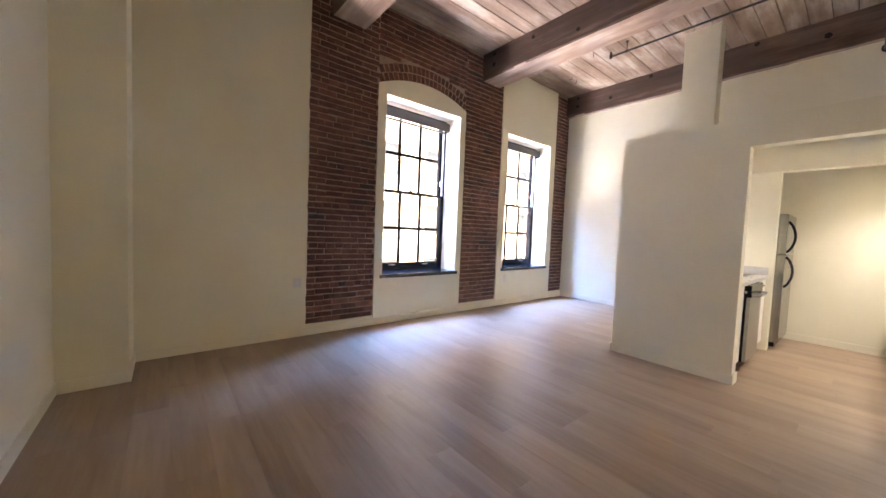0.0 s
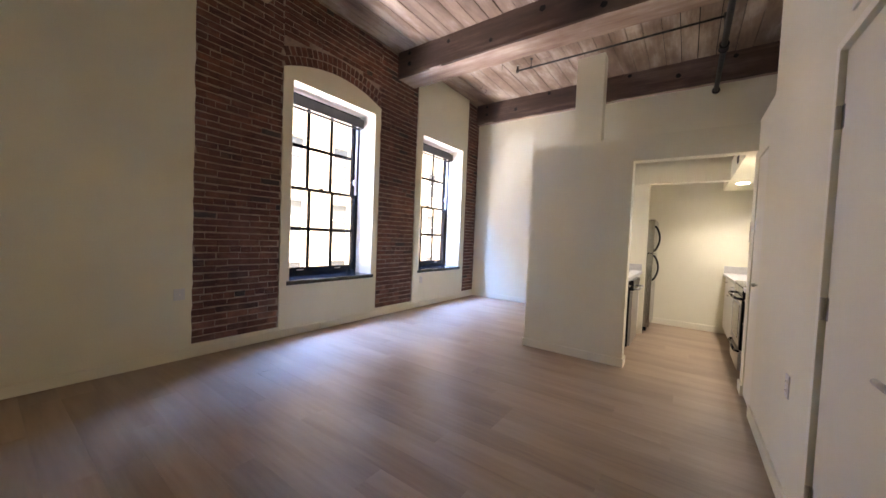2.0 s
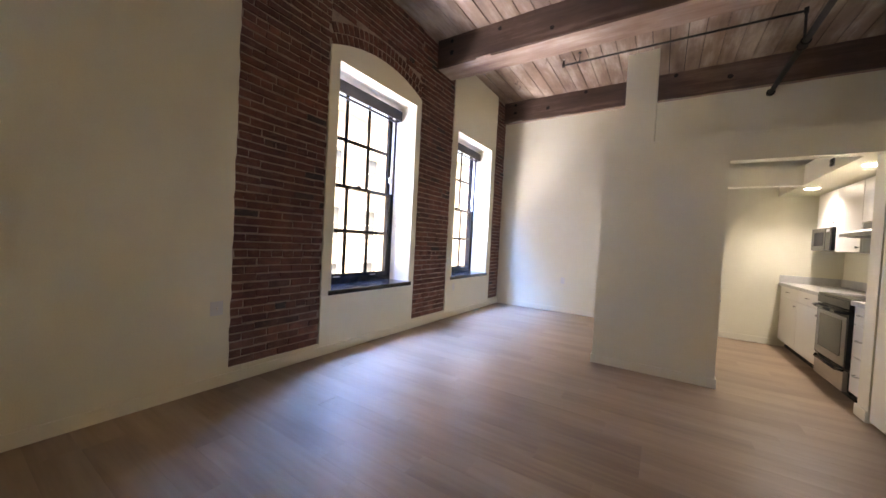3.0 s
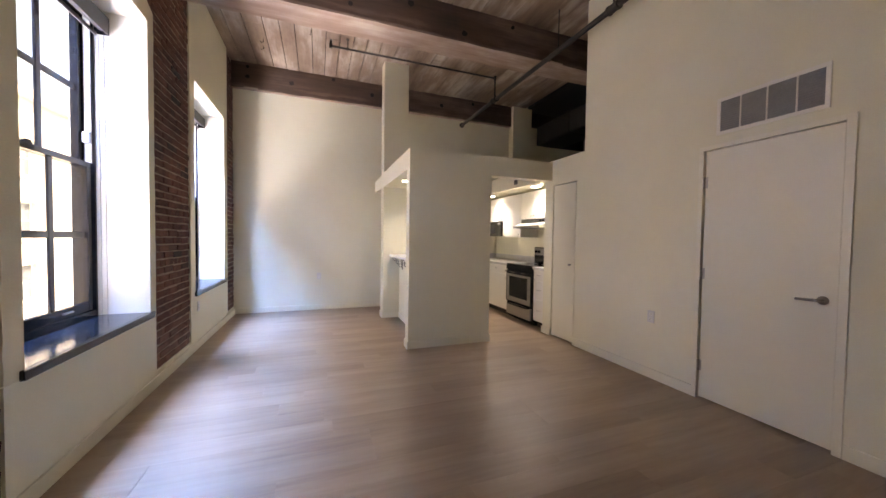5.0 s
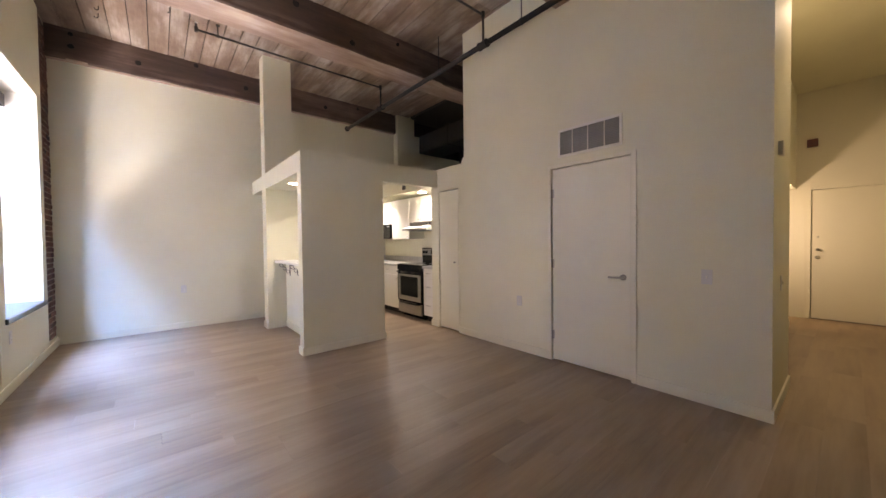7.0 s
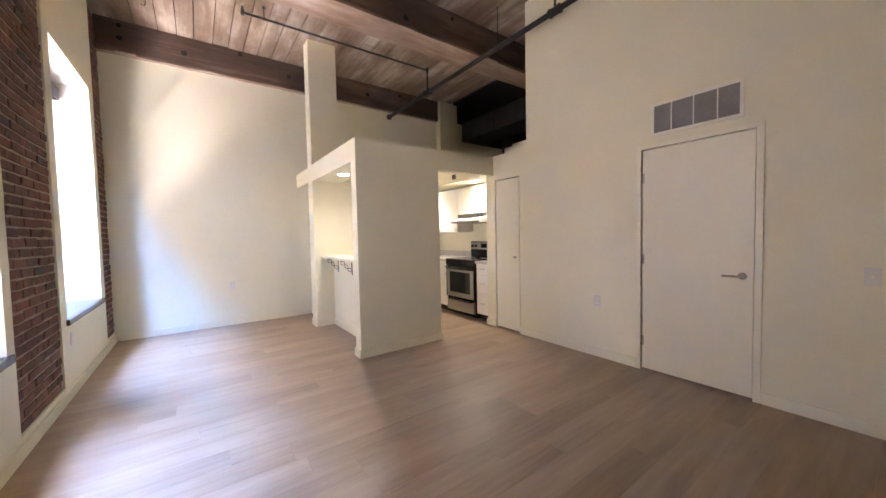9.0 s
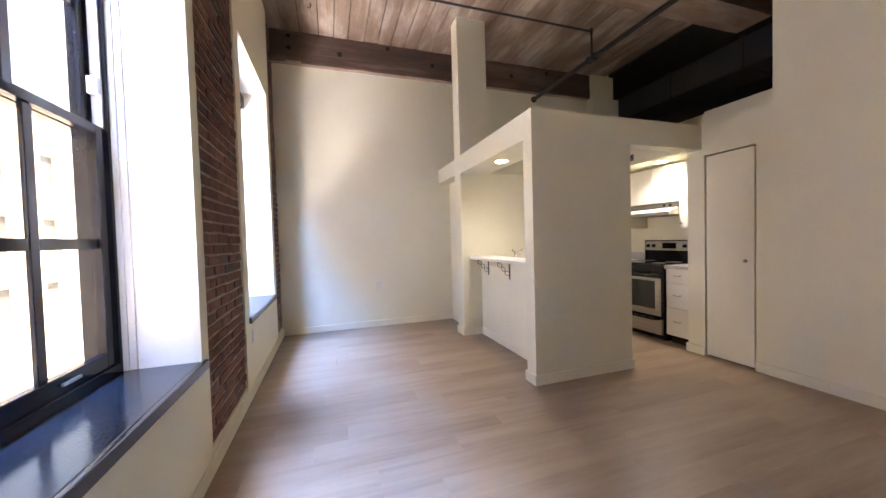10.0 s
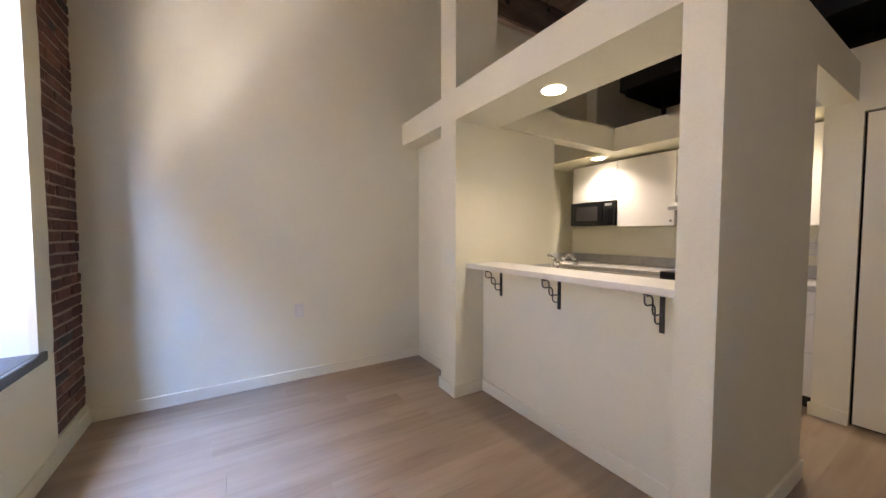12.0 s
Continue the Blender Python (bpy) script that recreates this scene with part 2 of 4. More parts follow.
BRICK = brick_material("old_brick", ((0.0, (0.105, 0.043, 0.032)), (0.35, (0.14, 0.056, 0.040)), (0.7, (0.17, 0.069, 0.048)), (0.93, (0.20, 0.088, 0.06)), (0.98, (0.06, 0.046, 0.042))))
PALE_BRICK = brick_material("newer_brick", ((0.0, (0.11, 0.05, 0.038)), (0.3, (0.19, 0.085, 0.06)), (0.75, (0.26, 0.13, 0.095)), (1.0, (0.09, 0.05, 0.042))))
FLOOR = floor_material()
UNDERSIDE = timber_material("pale_underside_timber", (0.17, 0.085, 0.06), (0.40, 0.285, 0.22), (0.66, 0.57, 0.48), 1, 0.8, False, 12.0, 0.3)
CEILING_WOOD = timber_material("ceiling_boards", (0.11, 0.062, 0.043), (0.31, 0.23, 0.18), (0.70, 0.63, 0.555), 0, 0.8, True, 7.0, 0.3)
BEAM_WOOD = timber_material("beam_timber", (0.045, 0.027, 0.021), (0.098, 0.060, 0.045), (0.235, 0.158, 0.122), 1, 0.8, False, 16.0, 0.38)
GLASS = glass_material()
LAMP_GLOW = glow_material("lamp_lens", (0.85, 0.92, 1.0), 6.0)

# ---- building helpers ----
ORIGIN = {}


def box(bm, x0, x1, y0, y1, z0, z1, bevel=0.0):
    made = bmesh.ops.create_cube(bm, size=1.0)["verts"]
    for v in made:
        v.co = Vector(((x0 + x1) / 2 + v.co.x * (x1 - x0), (y0 + y1) / 2 + v.co.y * (y1 - y0), (z0 + z1) / 2 + v.co.z * (z1 - z0)))
    if bevel:
        edges = list({e for v in made for e in v.link_edges})
        bmesh.ops.bevel(bm, geom=edges, offset=bevel, segments=2, profile=0.7, affect="EDGES", clamp_overlap=True)
    return bm


def boxes(*many, bevel=0.0):
    bm = bmesh.new()
    for b in many:
        box(bm, *b, bevel=bevel)
    return bm


def tube(bm, a, b, radius, sides=12, radius2=None):
    a, b = Vector(a), Vector(b)
    turn = (b - a).to_track_quat("Z", "Y").to_matrix().to_4x4()
    m = Matrix.Translation((a + b) / 2) @ turn
    bmesh.ops.create_cone(bm, cap_ends=True, segments=sides, radius1=radius, radius2=radius if radius2 is None else radius2, depth=(b - a).length, matrix=m)
    return bm


def sweep(bm, points, radius, sides=8):
    """A round bar along a row of points, with rounded joints."""
    for a, b in zip(points, points[1:]):
        tube(bm, a, b, radius, sides)
    for q in points[1:-1]:
        bmesh.ops.create_icosphere(bm, subdivisions=1, radius=radius * 1.02, matrix=Matrix.Translation(q))
    return bm


def prism(bm, outline, axis, lo, hi):
    """A flat outline drawn on two axes and pushed along the third (axis: 0 x, 1 y, 2 z)."""
    def spot(p, h):
        q = list(p)
        q.insert(axis, h)
        return Vector(q)
    a = [bm.verts.new(spot(p, lo)) for p in outline]
    b = [bm.verts.new(spot(p, hi)) for p in outline]
    bm.faces.new(a)
    bm.faces.new(b)
    for i in range(len(a)):
        j = (i + 1) % len(a)
        bm.faces.new((a[i], a[j], b[j], b[i]))
    return bm


def finish(name, bm, material, origin=(0, 0, 0), smooth=False):
    bmesh.ops.recalc_face_normals(bm, faces=bm.faces)
    me = bpy.data.meshes.new(name)
    bmesh.ops.translate(bm, verts=bm.verts, vec=-Vector(origin))
    bm.to_mesh(me)
    bm.free()
    if smooth:
        for poly in me.polygons:
            poly.use_smooth = True
    me.materials.append(material)
    return new(name, me)


def solid(name, bm, material, label="", category="", kind="", group="", smooth=False):
    """A top-level thing made of one mesh, in place."""
    return tagged(finish(name, bm, material, smooth=smooth), label, category, group, kind)


def thing(name, at, label, category, kind="", group=""):
    ob = tagged(new(name), label, category, group, kind)
    ob.location = at
    ORIGIN[ob] = Vector(at)
    return ob


def part(name, bm, material, parent, label="", smooth=False):
    at = ORIGIN.get(parent, Vector())
    ob = finish(name, bm, material, at, smooth)
    ob.parent = parent
    ORIGIN[ob] = at
    if label:
        ob["label"] = label
    return ob


def structure(name, bm, material, label, category="wall"):
    return solid(name, bm, material, label, category, "structure")


# ---- the setting ----
WALL_Y, RIGHT_Y, FAR_X, LEFT_X, TOP = 4.61, 0.30, 6.60, -0.61, 4.14
BX = (1.272, 2.137, 3.66, 4.52, 6.14)  # edges of the brick fields
WIN_W, SILL_Z, HEAD_Z = (2.255, 3.553), 0.665, 3.045
STEP = 2.42
WINDOWS = (0.0, STEP)

structure("floor_base", boxes((-0.8, 7.0, -4.8, 5.2, -0.2, -0.012)), DARK, "dark screed under the wooden floor", "floor")

bm = bmesh.new()
xs = [LEFT_X - 0.2, WIN_W[0], WIN_W[1], WIN_W[0] + STEP, WIN_W[1] + STEP, FAR_X + 0.3]
for a, b in ((0, 1), (2, 3), (4, 5)):
    box(bm, xs[a], xs[b], WALL_Y + 0.03, 5.10, -0.2, TOP + 0.4)
for s in WINDOWS:
    box(bm, WIN_W[0] + s, WIN_W[1] + s, WALL_Y + 0.03, 5.10, -0.2, SILL_Z - 0.045)
    box(bm, WIN_W[0] + s, WIN_W[1] + s, WALL_Y + 0.03, 5.10, HEAD_Z, TOP + 0.4)
structure("wall_window", bm, TRIM, "thick white plastered wall with two deep window openings")

# plaster skin round the brick fields, with slightly uneven edges
def wavy(x, z0, z1, rnd, amp=0.006, step=0.07):
    k = int((z1 - z0) / step)
    return [(x + rnd.uniform(-amp, amp), z0 + (z1 - z0) * i / k) for i in range(k + 1)]


rnd = random.Random(3)
bm = bmesh.new()
Y0, Y1 = WALL_Y, WALL_Y + 0.03
LOW, SPRING, RISE = SILL_Z - 0.045, 3.155, 0.175
W0, W1 = WIN_W
ARCH = [(BX[2] - (BX[2] - BX[1]) * i / 24, SPRING + RISE * (1 - (2 * i / 24 - 1) ** 2)) for i in range(25)]
prism(bm, [(LEFT_X, 0), (BX[0], 0)] + wavy(BX[0], 0.01, TOP, rnd) + [(LEFT_X, TOP)], 1, Y0, Y1)
box(bm, BX[0], BX[1], Y0 + 0.002, Y1, 0, 0.125)
box(bm, BX[2], BX[3], Y0 + 0.002, Y1, 0, 0.125)
box(bm, BX[1], BX[2], Y0, Y1, 0, LOW)
prism(bm, [(W0, LOW), (W0, SPRING)] + list(reversed(wavy(BX[1], LOW + 0.005, SPRING, rnd))), 1, Y0, Y1)
prism(bm, [(W1, SPRING), (W1, LOW)] + wavy(BX[2], LOW + 0.005, SPRING, rnd), 1, Y0, Y1)
prism(bm, [(W0, HEAD_Z), (W0, SPRING), (W1, SPRING), (W1, HEAD_Z)], 1, Y0, Y1)
prism(bm, ARCH, 1, Y0, Y1)
structure("plaster_skin_window_wall", bm, PAINT, "off-white painted plaster round the arched window", "wall")
bm = bmesh.new()
V0, V1 = W0 + STEP, W1 + STEP
box(bm, BX[3], BX[4], Y0, Y1, 0, LOW)
prism(bm, [(V0, LOW), (V0, TOP)] + list(reversed(wavy(BX[3], LOW + 0.005, TOP, rnd))), 1, Y0, Y1)
prism(bm, [(V1, TOP), (V1, LOW)] + wavy(BX[4], LOW + 0.005, TOP, rnd), 1, Y0, Y1)
box(bm, V0, V1, Y0, Y1, HEAD_Z, TOP)
box(bm, BX[4], FAR_X, Y0 + 0.002, Y1, 0, 0.125)
structure("plaster_skin_window_bay", bm, PAINT, "off-white painted plaster round the square window", "wall")

structure("wall_far", boxes((FAR_X, FAR_X + 0.2, -1.05, WALL_Y + 0.03, -0.1, TOP + 0.3)), PAINT, "tall off-white painted end wall")
structure("wall_left", boxes((LEFT_X - 0.2, LEFT_X, -4.6, WALL_Y + 0.03, -0.1, TOP + 0.3)), PAINT, "tall off-white painted side wall")
structure("pilaster", boxes((LEFT_X - 0.02, -0.215, 4.135, WALL_Y + 0.01, -0.05, TOP + 0.1), bevel=0.004), PAINT, "off-white boxed-out pilaster in the corner", "pilaster")

# partition with the door, the closet door and the open loft end
D0, D1, DTOP = 1.168, 2.014, 2.078
C0, C1, CTOP = 3.482, 3.925, 2.055
bm = bmesh.new()
RB = RIGHT_Y - 0.12
for b in ((0.265, D0, 0, TOP + 0.1), (D1, 3.36, 0, TOP + 0.1), (D0, D1, DTOP, TOP + 0.1), (3.36, C0, 0, 2.385), (C1, 4.10, 0, 2.385), (C0, C1, CTOP, 2.385)):
    box(bm, b[0], b[1], RB, RIGHT_Y, b[2] - (0.1 if b[2] == 0 else 0), b[3])
structure("wall_partition", bm, PAINT, "tall off-white partition with a door, lower at the loft end")
structure("wall_loft_return", boxes((3.25, 3.37, -2.8, RB, -0.1, TOP + 0.1)), PAINT, "off-white wall beside the loft")
structure("wall_hall_side", boxes((0.265, 0.41, -0.66, RB, -0.1, TOP + 0.1), (0.41, 0.62, -0.66, -0.54, -0.1, TOP + 0.1), (0.50, 0.62, -3.5, -0.66, -0.1, TOP + 0.1), (0.50, 0.62, -4.4, -3.5, 2.08, TOP + 0.1)), PAINT, "off-white hall wall with a stepped corner")
structure("wall_side_room", boxes((0.62, 2.0, -4.6, -4.4, -0.1, 2.6), (0.62, 2.0, -3.05, -2.95, -0.1, 2.6), (2.0, 2.1, -4.6, -2.95, -0.1, 2.6)), PAINT, "plain off-white walls of the lit side room")
structure("floor_side_room", boxes((0.62, 2.0, -4.4, -3.05, -0.1, -0.002)), HALL_PAINT, "pale floor of the side room", "floor")
structure("ceiling_side_room", boxes((0.62, 2.0, -4.4, -3.05, 2.5, 2.6)), PAINT, "plain ceiling of the side room", "ceiling")
outline = [(LEFT_X - 0.1, -0.1), (-0.55, -0.1), (-0.55, 2.07), (0.36, 2.07), (0.36, -0.1), (0.62, -0.1), (0.62, TOP + 0.1), (LEFT_X - 0.1, TOP + 0.1)]
structure("wall_entry", prism(bmesh.new(), outline, 1, -4.6, -4.4), HALL_PAINT, "beige hall wall with the entry door")
structure("wall_loft_back", boxes((3.25, 6.8, -2.8, -2.6, -0.1, TOP + 0.3), (FAR_X, FAR_X + 0.2, -2.6, -1.05, -0.1, TOP + 0.3)), VOID, "loft back wall, the loft's shade put into its black")

structure("wall_loft_low", boxes((3.37, 4.88, -1.22, -1.10, 2.36, 2.96), (4.76, 4.88, -2.585, -1.22, 2.36, 2.96)), PAINT, "low off-white wall in the dim loft")
structure("wall_loft_back_low", boxes((4.88, 6.50, -2.6, -2.585, 2.36, 3.42), (6.585, FAR_X, -2.585, -1.40, 2.36, 3.42)), PAINT, "dim off-white lower wall at the back of the loft")

# kitchen enclosure
KB = -0.33
bm = boxes((3.95, 4.085, 1.24, 2.305, -0.05, 2.363), (3.95, 4.085, RIGHT_Y, 1.24, 2.12, 2.363))
structure("wall_kitchen_front", bm, PAINT, "off-white kitchen wall with an open doorway")
bm = boxes((4.085, 5.61, 1.905, 2.305, 2.13, 2.363), (5.61, FAR_X, 2.02, 2.29, 2.15, 2.363))
structure("header_pass_through", bm, PAINT, "off-white dropped header over the pass-through", "header")
structure("wall_low_bar", boxes((4.085, 5.61, 1.905, 2.035, -0.05, 1.007)), PAINT, "low off-white wall under the bar top")
structure("column", boxes((5.61, 5.825, 1.905, 2.305, -0.05, TOP + 0.05), bevel=0.003), PAINT, "tall off-white boxed column", "column")
structure("pilaster_loft", boxes((6.44, FAR_X + 0.01, -1.05, -0.59, 2.30, TOP + 0.05)), PAINT, "off-white pilaster on the end wall of the loft", "pilaster")
structure("nib_loft", boxes((6.52, FAR_X + 0.01, -1.40, -1.05, 2.30, 3.78)), PAINT, "low off-white nib beside the loft pilaster", "wall")
structure("wall_fridge_recess", boxes((5.825, FAR_X, 2.0, 2.11, -0.05, 2.15)), PAINT, "off-white wall behind the fridge")
structure("wall_kitchen_partition", boxes((5.61, 5.72, 1.22, 1.905, -0.05, 2.13)), PAINT, "off-white partition beside the fridge")
structure("header_kitchen_far", boxes((5.57, 5.70, 0.36, 1.905, 2.13, 2.363)), PAINT, "off-white dropped header across the kitchen", "header")
structure("soffit_kitchen", boxes((4.085, FAR_X, KB, 0.36, 2.13, 2.363)), PAINT, "off-white soffit above the wall cabinets", "soffit")
structure("wall_kitchen_back", boxes((4.10, FAR_X, KB - 0.12, KB, -0.05, 2.363), (4.085, 4.10, KB, RB, -0.05, 2.13)), PAINT, "off-white wall behind the cooker")
structure("loft_deck", boxes((3.37, FAR_X, -2.6, KB - 0.12, 2.25, 2.36), (3.37, 4.085, KB - 0.12, RB, 2.25, 2.36)), VOID, "loft deck, shade put into its near-black colour", "floor")

# ceiling: boards on edge of beams, all in one mesh
rnd = random.Random(11)
bm = bmesh.new()
y = 4.66
while y > -0.75:
    w = rnd.choice((0.19, 0.22, 0.24, 0.20))
    x = -0.8 if y > 0.1 else 3.3
    while x < 6.9:
        ln = rnd.choice((2.5, 5.0, 3.6))
        x1 = min(x + ln, 6.95)
        dz = rnd.uniform(0, 0.006)
        box(bm, x + 0.001, x1 - 0.002, y - w + 0.006, y - 0.005, TOP + dz, TOP + 0.05 + dz)
        x = x1
    y -= w
ceiling = structure("ceiling", bm, CEILING_WOOD, "old whitewashed plank ceiling with dark joints", "ceiling")
structure("ceiling_deck", boxes((-0.8, 6.95, -0.95, 4.9, TOP + 0.06, TOP + 0.2)), DARK, "dark deck above the planks", "ceiling")
structure("ceiling_hall", boxes((-0.8, 0.50, -4.6, RB, 3.6, 3.68)), PAINT, "plain off-white hall ceiling", "ceiling")
structure("ceiling_rear_deck", boxes((0.50, 3.3, -4.6, 0.0, TOP - 0.004, TOP + 0.05)), PAINT, "plain off-white deck behind the partition", "ceiling")
structure("header_hall", boxes((-0.8, 0.265, RB, RIGHT_Y, 3.6, TOP + 0.1)), PAINT, "off-white header over the hall entrance", "header")
structure("ceiling_loft", boxes((3.3, 6.95, -2.8, -0.95, TOP - 0.01, TOP + 0.2)), VOID, "loft ceiling, its lack of light put into the black", "ceiling")


def beam(x0, x1, y0, y1, z0, z1, seed, label, holes=()):
    r = random.Random(seed)
    ob = thing("ceiling_beam", (x0, y0, z0), label, "beam", "structure")
    bm = bmesh.new()
    prev = None
    k = 26
    for i in range(k + 1):
        yy = y0 + (y1 - y0) * i / k
        c = 0.018 + r.uniform(-0.006, 0.006)
        j = lambda: r.uniform(-0.004, 0.004)
        ring = [(x0 + c + j(), z0 + j()), (x1 - c + j(), z0 + j()), (x1 + j(), z0 + c), (x1 + j(), z1), (x0 + j(), z1), (x0 + j(), z0 + c)]
        vs = [bm.verts.new((px, yy, pz)) for px, pz in ring]
        if prev:
            for q in range(6):
                bm.faces.new((prev[q], prev[(q + 1) % 6], vs[(q + 1) % 6], vs[q]))
        else:
            bm.faces.new(vs)
        prev = vs
    bm.faces.new(prev)
    bmesh.ops.recalc_face_normals(bm, faces=bm.faces)
    # faces that look down take the paler timber
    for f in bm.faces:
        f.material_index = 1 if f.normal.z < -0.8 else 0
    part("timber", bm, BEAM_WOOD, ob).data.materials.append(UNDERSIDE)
    for yy, hz, rad in holes:
        # a proud dark disc stands for the shade inside the hole
        bm = bmesh.new()
        tube(bm, (x0 - 0.005, yy, hz), (x0 + 0.02, yy, hz), rad, 14, rad * 0.8)
        for v in bm.verts:
            v.co.z += r.uniform(-0.15, 0.15) * rad
            v.co.y += r.uniform(-0.15, 0.15) * rad
        part("bolt_hole", bm, DARK, ob, "ragged dark disc, a bolt hole's shade in its colour")
    return ob


def bolt_holes(s):
    """Bolt holes about 0.68 m apart, in turn high and low on the side of a beam."""
    r = random.Random(s + 40)
    first = 3.66 if s == 2 else 3.73
    rows = [(first - 0.68 * i, ((4.04, 3.85), (3.935, 4.085))[s == 3][i % 2] + r.uniform(-0.02, 0.02) , r.choice((0.026, 0.03, 0.036))) for i in range(6 if s > 1 else 5)]
    return rows + [(4.39, 4.08, 0.026), (4.39, 3.92, 0.032)]


for x0, x1, s in ((1.51, 1.95, 1), (4.0, 4.41, 2), (6.50, 6.95, 3)):
    beam(x0, x1, (-0.58 if x0 > 6 else -0.95) if x0 > 3 else 0.29, 4.64, 3.735, TOP + 0.02, s, "massive old brown timber beam with bolt holes", bolt_holes(s))
beam(-0.95, -0.5, 0.3, 4.13, 3.735, TOP + 0.02, 4, "massive old brown timber beam at the wall")


def baseboard(name, bm_runs):
    """Runs of (x0, x1, y0, y1): a board with a rounded top and a thin shoe at the floor."""
    bm = bmesh.new()
    for x0, x1, y0, y1 in bm_runs:
        box(bm, x0, x1, y0, y1, 0.0, 0.09, bevel=0.004)
    return solid(name, bm, SKIRTING, "off-white painted wooden baseboard", "baseboard", "structure")


B = 0.014
baseboard("baseboard_window_wall", [(-0.215, FAR_X, WALL_Y - B, WALL_Y)])
baseboard("baseboard_far", [(FAR_X - B, FAR_X, 2.11 + B, WALL_Y - B)])
baseboard("baseboard_kitchen_far", [(FAR_X - B, FAR_X, 0.30, 1.98)])
baseboard("baseboard_recess", [(5.825 + B, FAR_X - B, 2.11, 2.11 + B)])
baseboard("baseboard_left", [(LEFT_X, LEFT_X + B, -4.4, 4.135)])
baseboard("baseboard_pilaster", [(LEFT_X + B, -0.215 + B, 4.135 - B, 4.135), (-0.215, -0.215 + B, 4.135, WALL_Y - B)])
baseboard("baseboard_partition", [(0.265 - B, D0 - 0.03, RIGHT_Y, RIGHT_Y + B), (D1 + 0.018, C0, RIGHT_Y, RIGHT_Y + B), (C1, 4.10 + B, RIGHT_Y, RIGHT_Y + B)])
baseboard("baseboard_hall", [(0.265 - B, 0.265, -0.66, RIGHT_Y), (0.50 - B, 0.50, -3.5, -0.66)])
baseboard("baseboard_kitchen_front", [(3.95 - B, 3.95, 1.24 - B, 2.305 + B), (3.95, 4.085 + B, 2.305, 2.305 + B), (3.95, 4.10, 1.24 - B, 1.24)])
baseboard("baseboard_bar", [(4.085, 4.085 + B, 2.035 + B, 2.305), (4.085, 5.61, 2.035, 2.035 + B)])
baseboard("baseboard_column", [(5.61 - B, 5.61, 2.035 + B, 2.305 + B), (5.61, 5.825 + B, 2.305, 2.305 + B), (5.825, 5.825 + B, 2.11 + B, 2.305)])
baseboard("baseboard_entry", [(LEFT_X + B, -0.60, -4.4, -4.4 + B), (0.41, 0.50 - B, -4.4, -4.4 + B)])

# ---- windows ----
def sash(win, name, x0, x1, z0, z1, y0, y1, bottom):
    """A black sash of three by two panes."""
    st = 0.055
    ob = part(name, boxes((x0, x0 + st, y0, y1, z0, z1), (x1 - st, x1, y0, y1, z0, z1), (x0 + st, x1 - st, y0, y1, z1 - 0.04, z1), (x0 + st, x1 - st, y0, y1, z0, z0 + bottom), bevel=0.004), BLACK_METAL, win, "black painted sash")
    a, b, c, d = x0 + st, x1 - st, z0 + bottom, z1 - 0.04
    for i in (1, 2):
        q = a + (b - a) * i / 3
        part("muntin", boxes((q - 0.023, q + 0.023, y0 + 0.008, y1 - 0.014, c, d), bevel=0.005), BLACK_METAL, ob)
    q = (c + d) / 2
    for i in range(3):
        p0, p1 = a + (b - a) * i / 3 + (0.023 if i else 0), a + (b - a) * (i + 1) / 3 - (0.023 if i < 2 else 0)
        part("muntin", boxes((p0, p1, y0 + 0.010, y1 - 0.015, q - 0.023, q + 0.023), bevel=0.004), BLACK_METAL, ob)
        for e, f in ((c, q - 0.023), (q + 0.023, d)):
            pane = part("pane", boxes((p0, p1, (y0 + y1) / 2 - 0.002, (y0 + y1) / 2 + 0.002, e, f)), GLASS, ob)
            pane.visible_shadow = False
    return ob


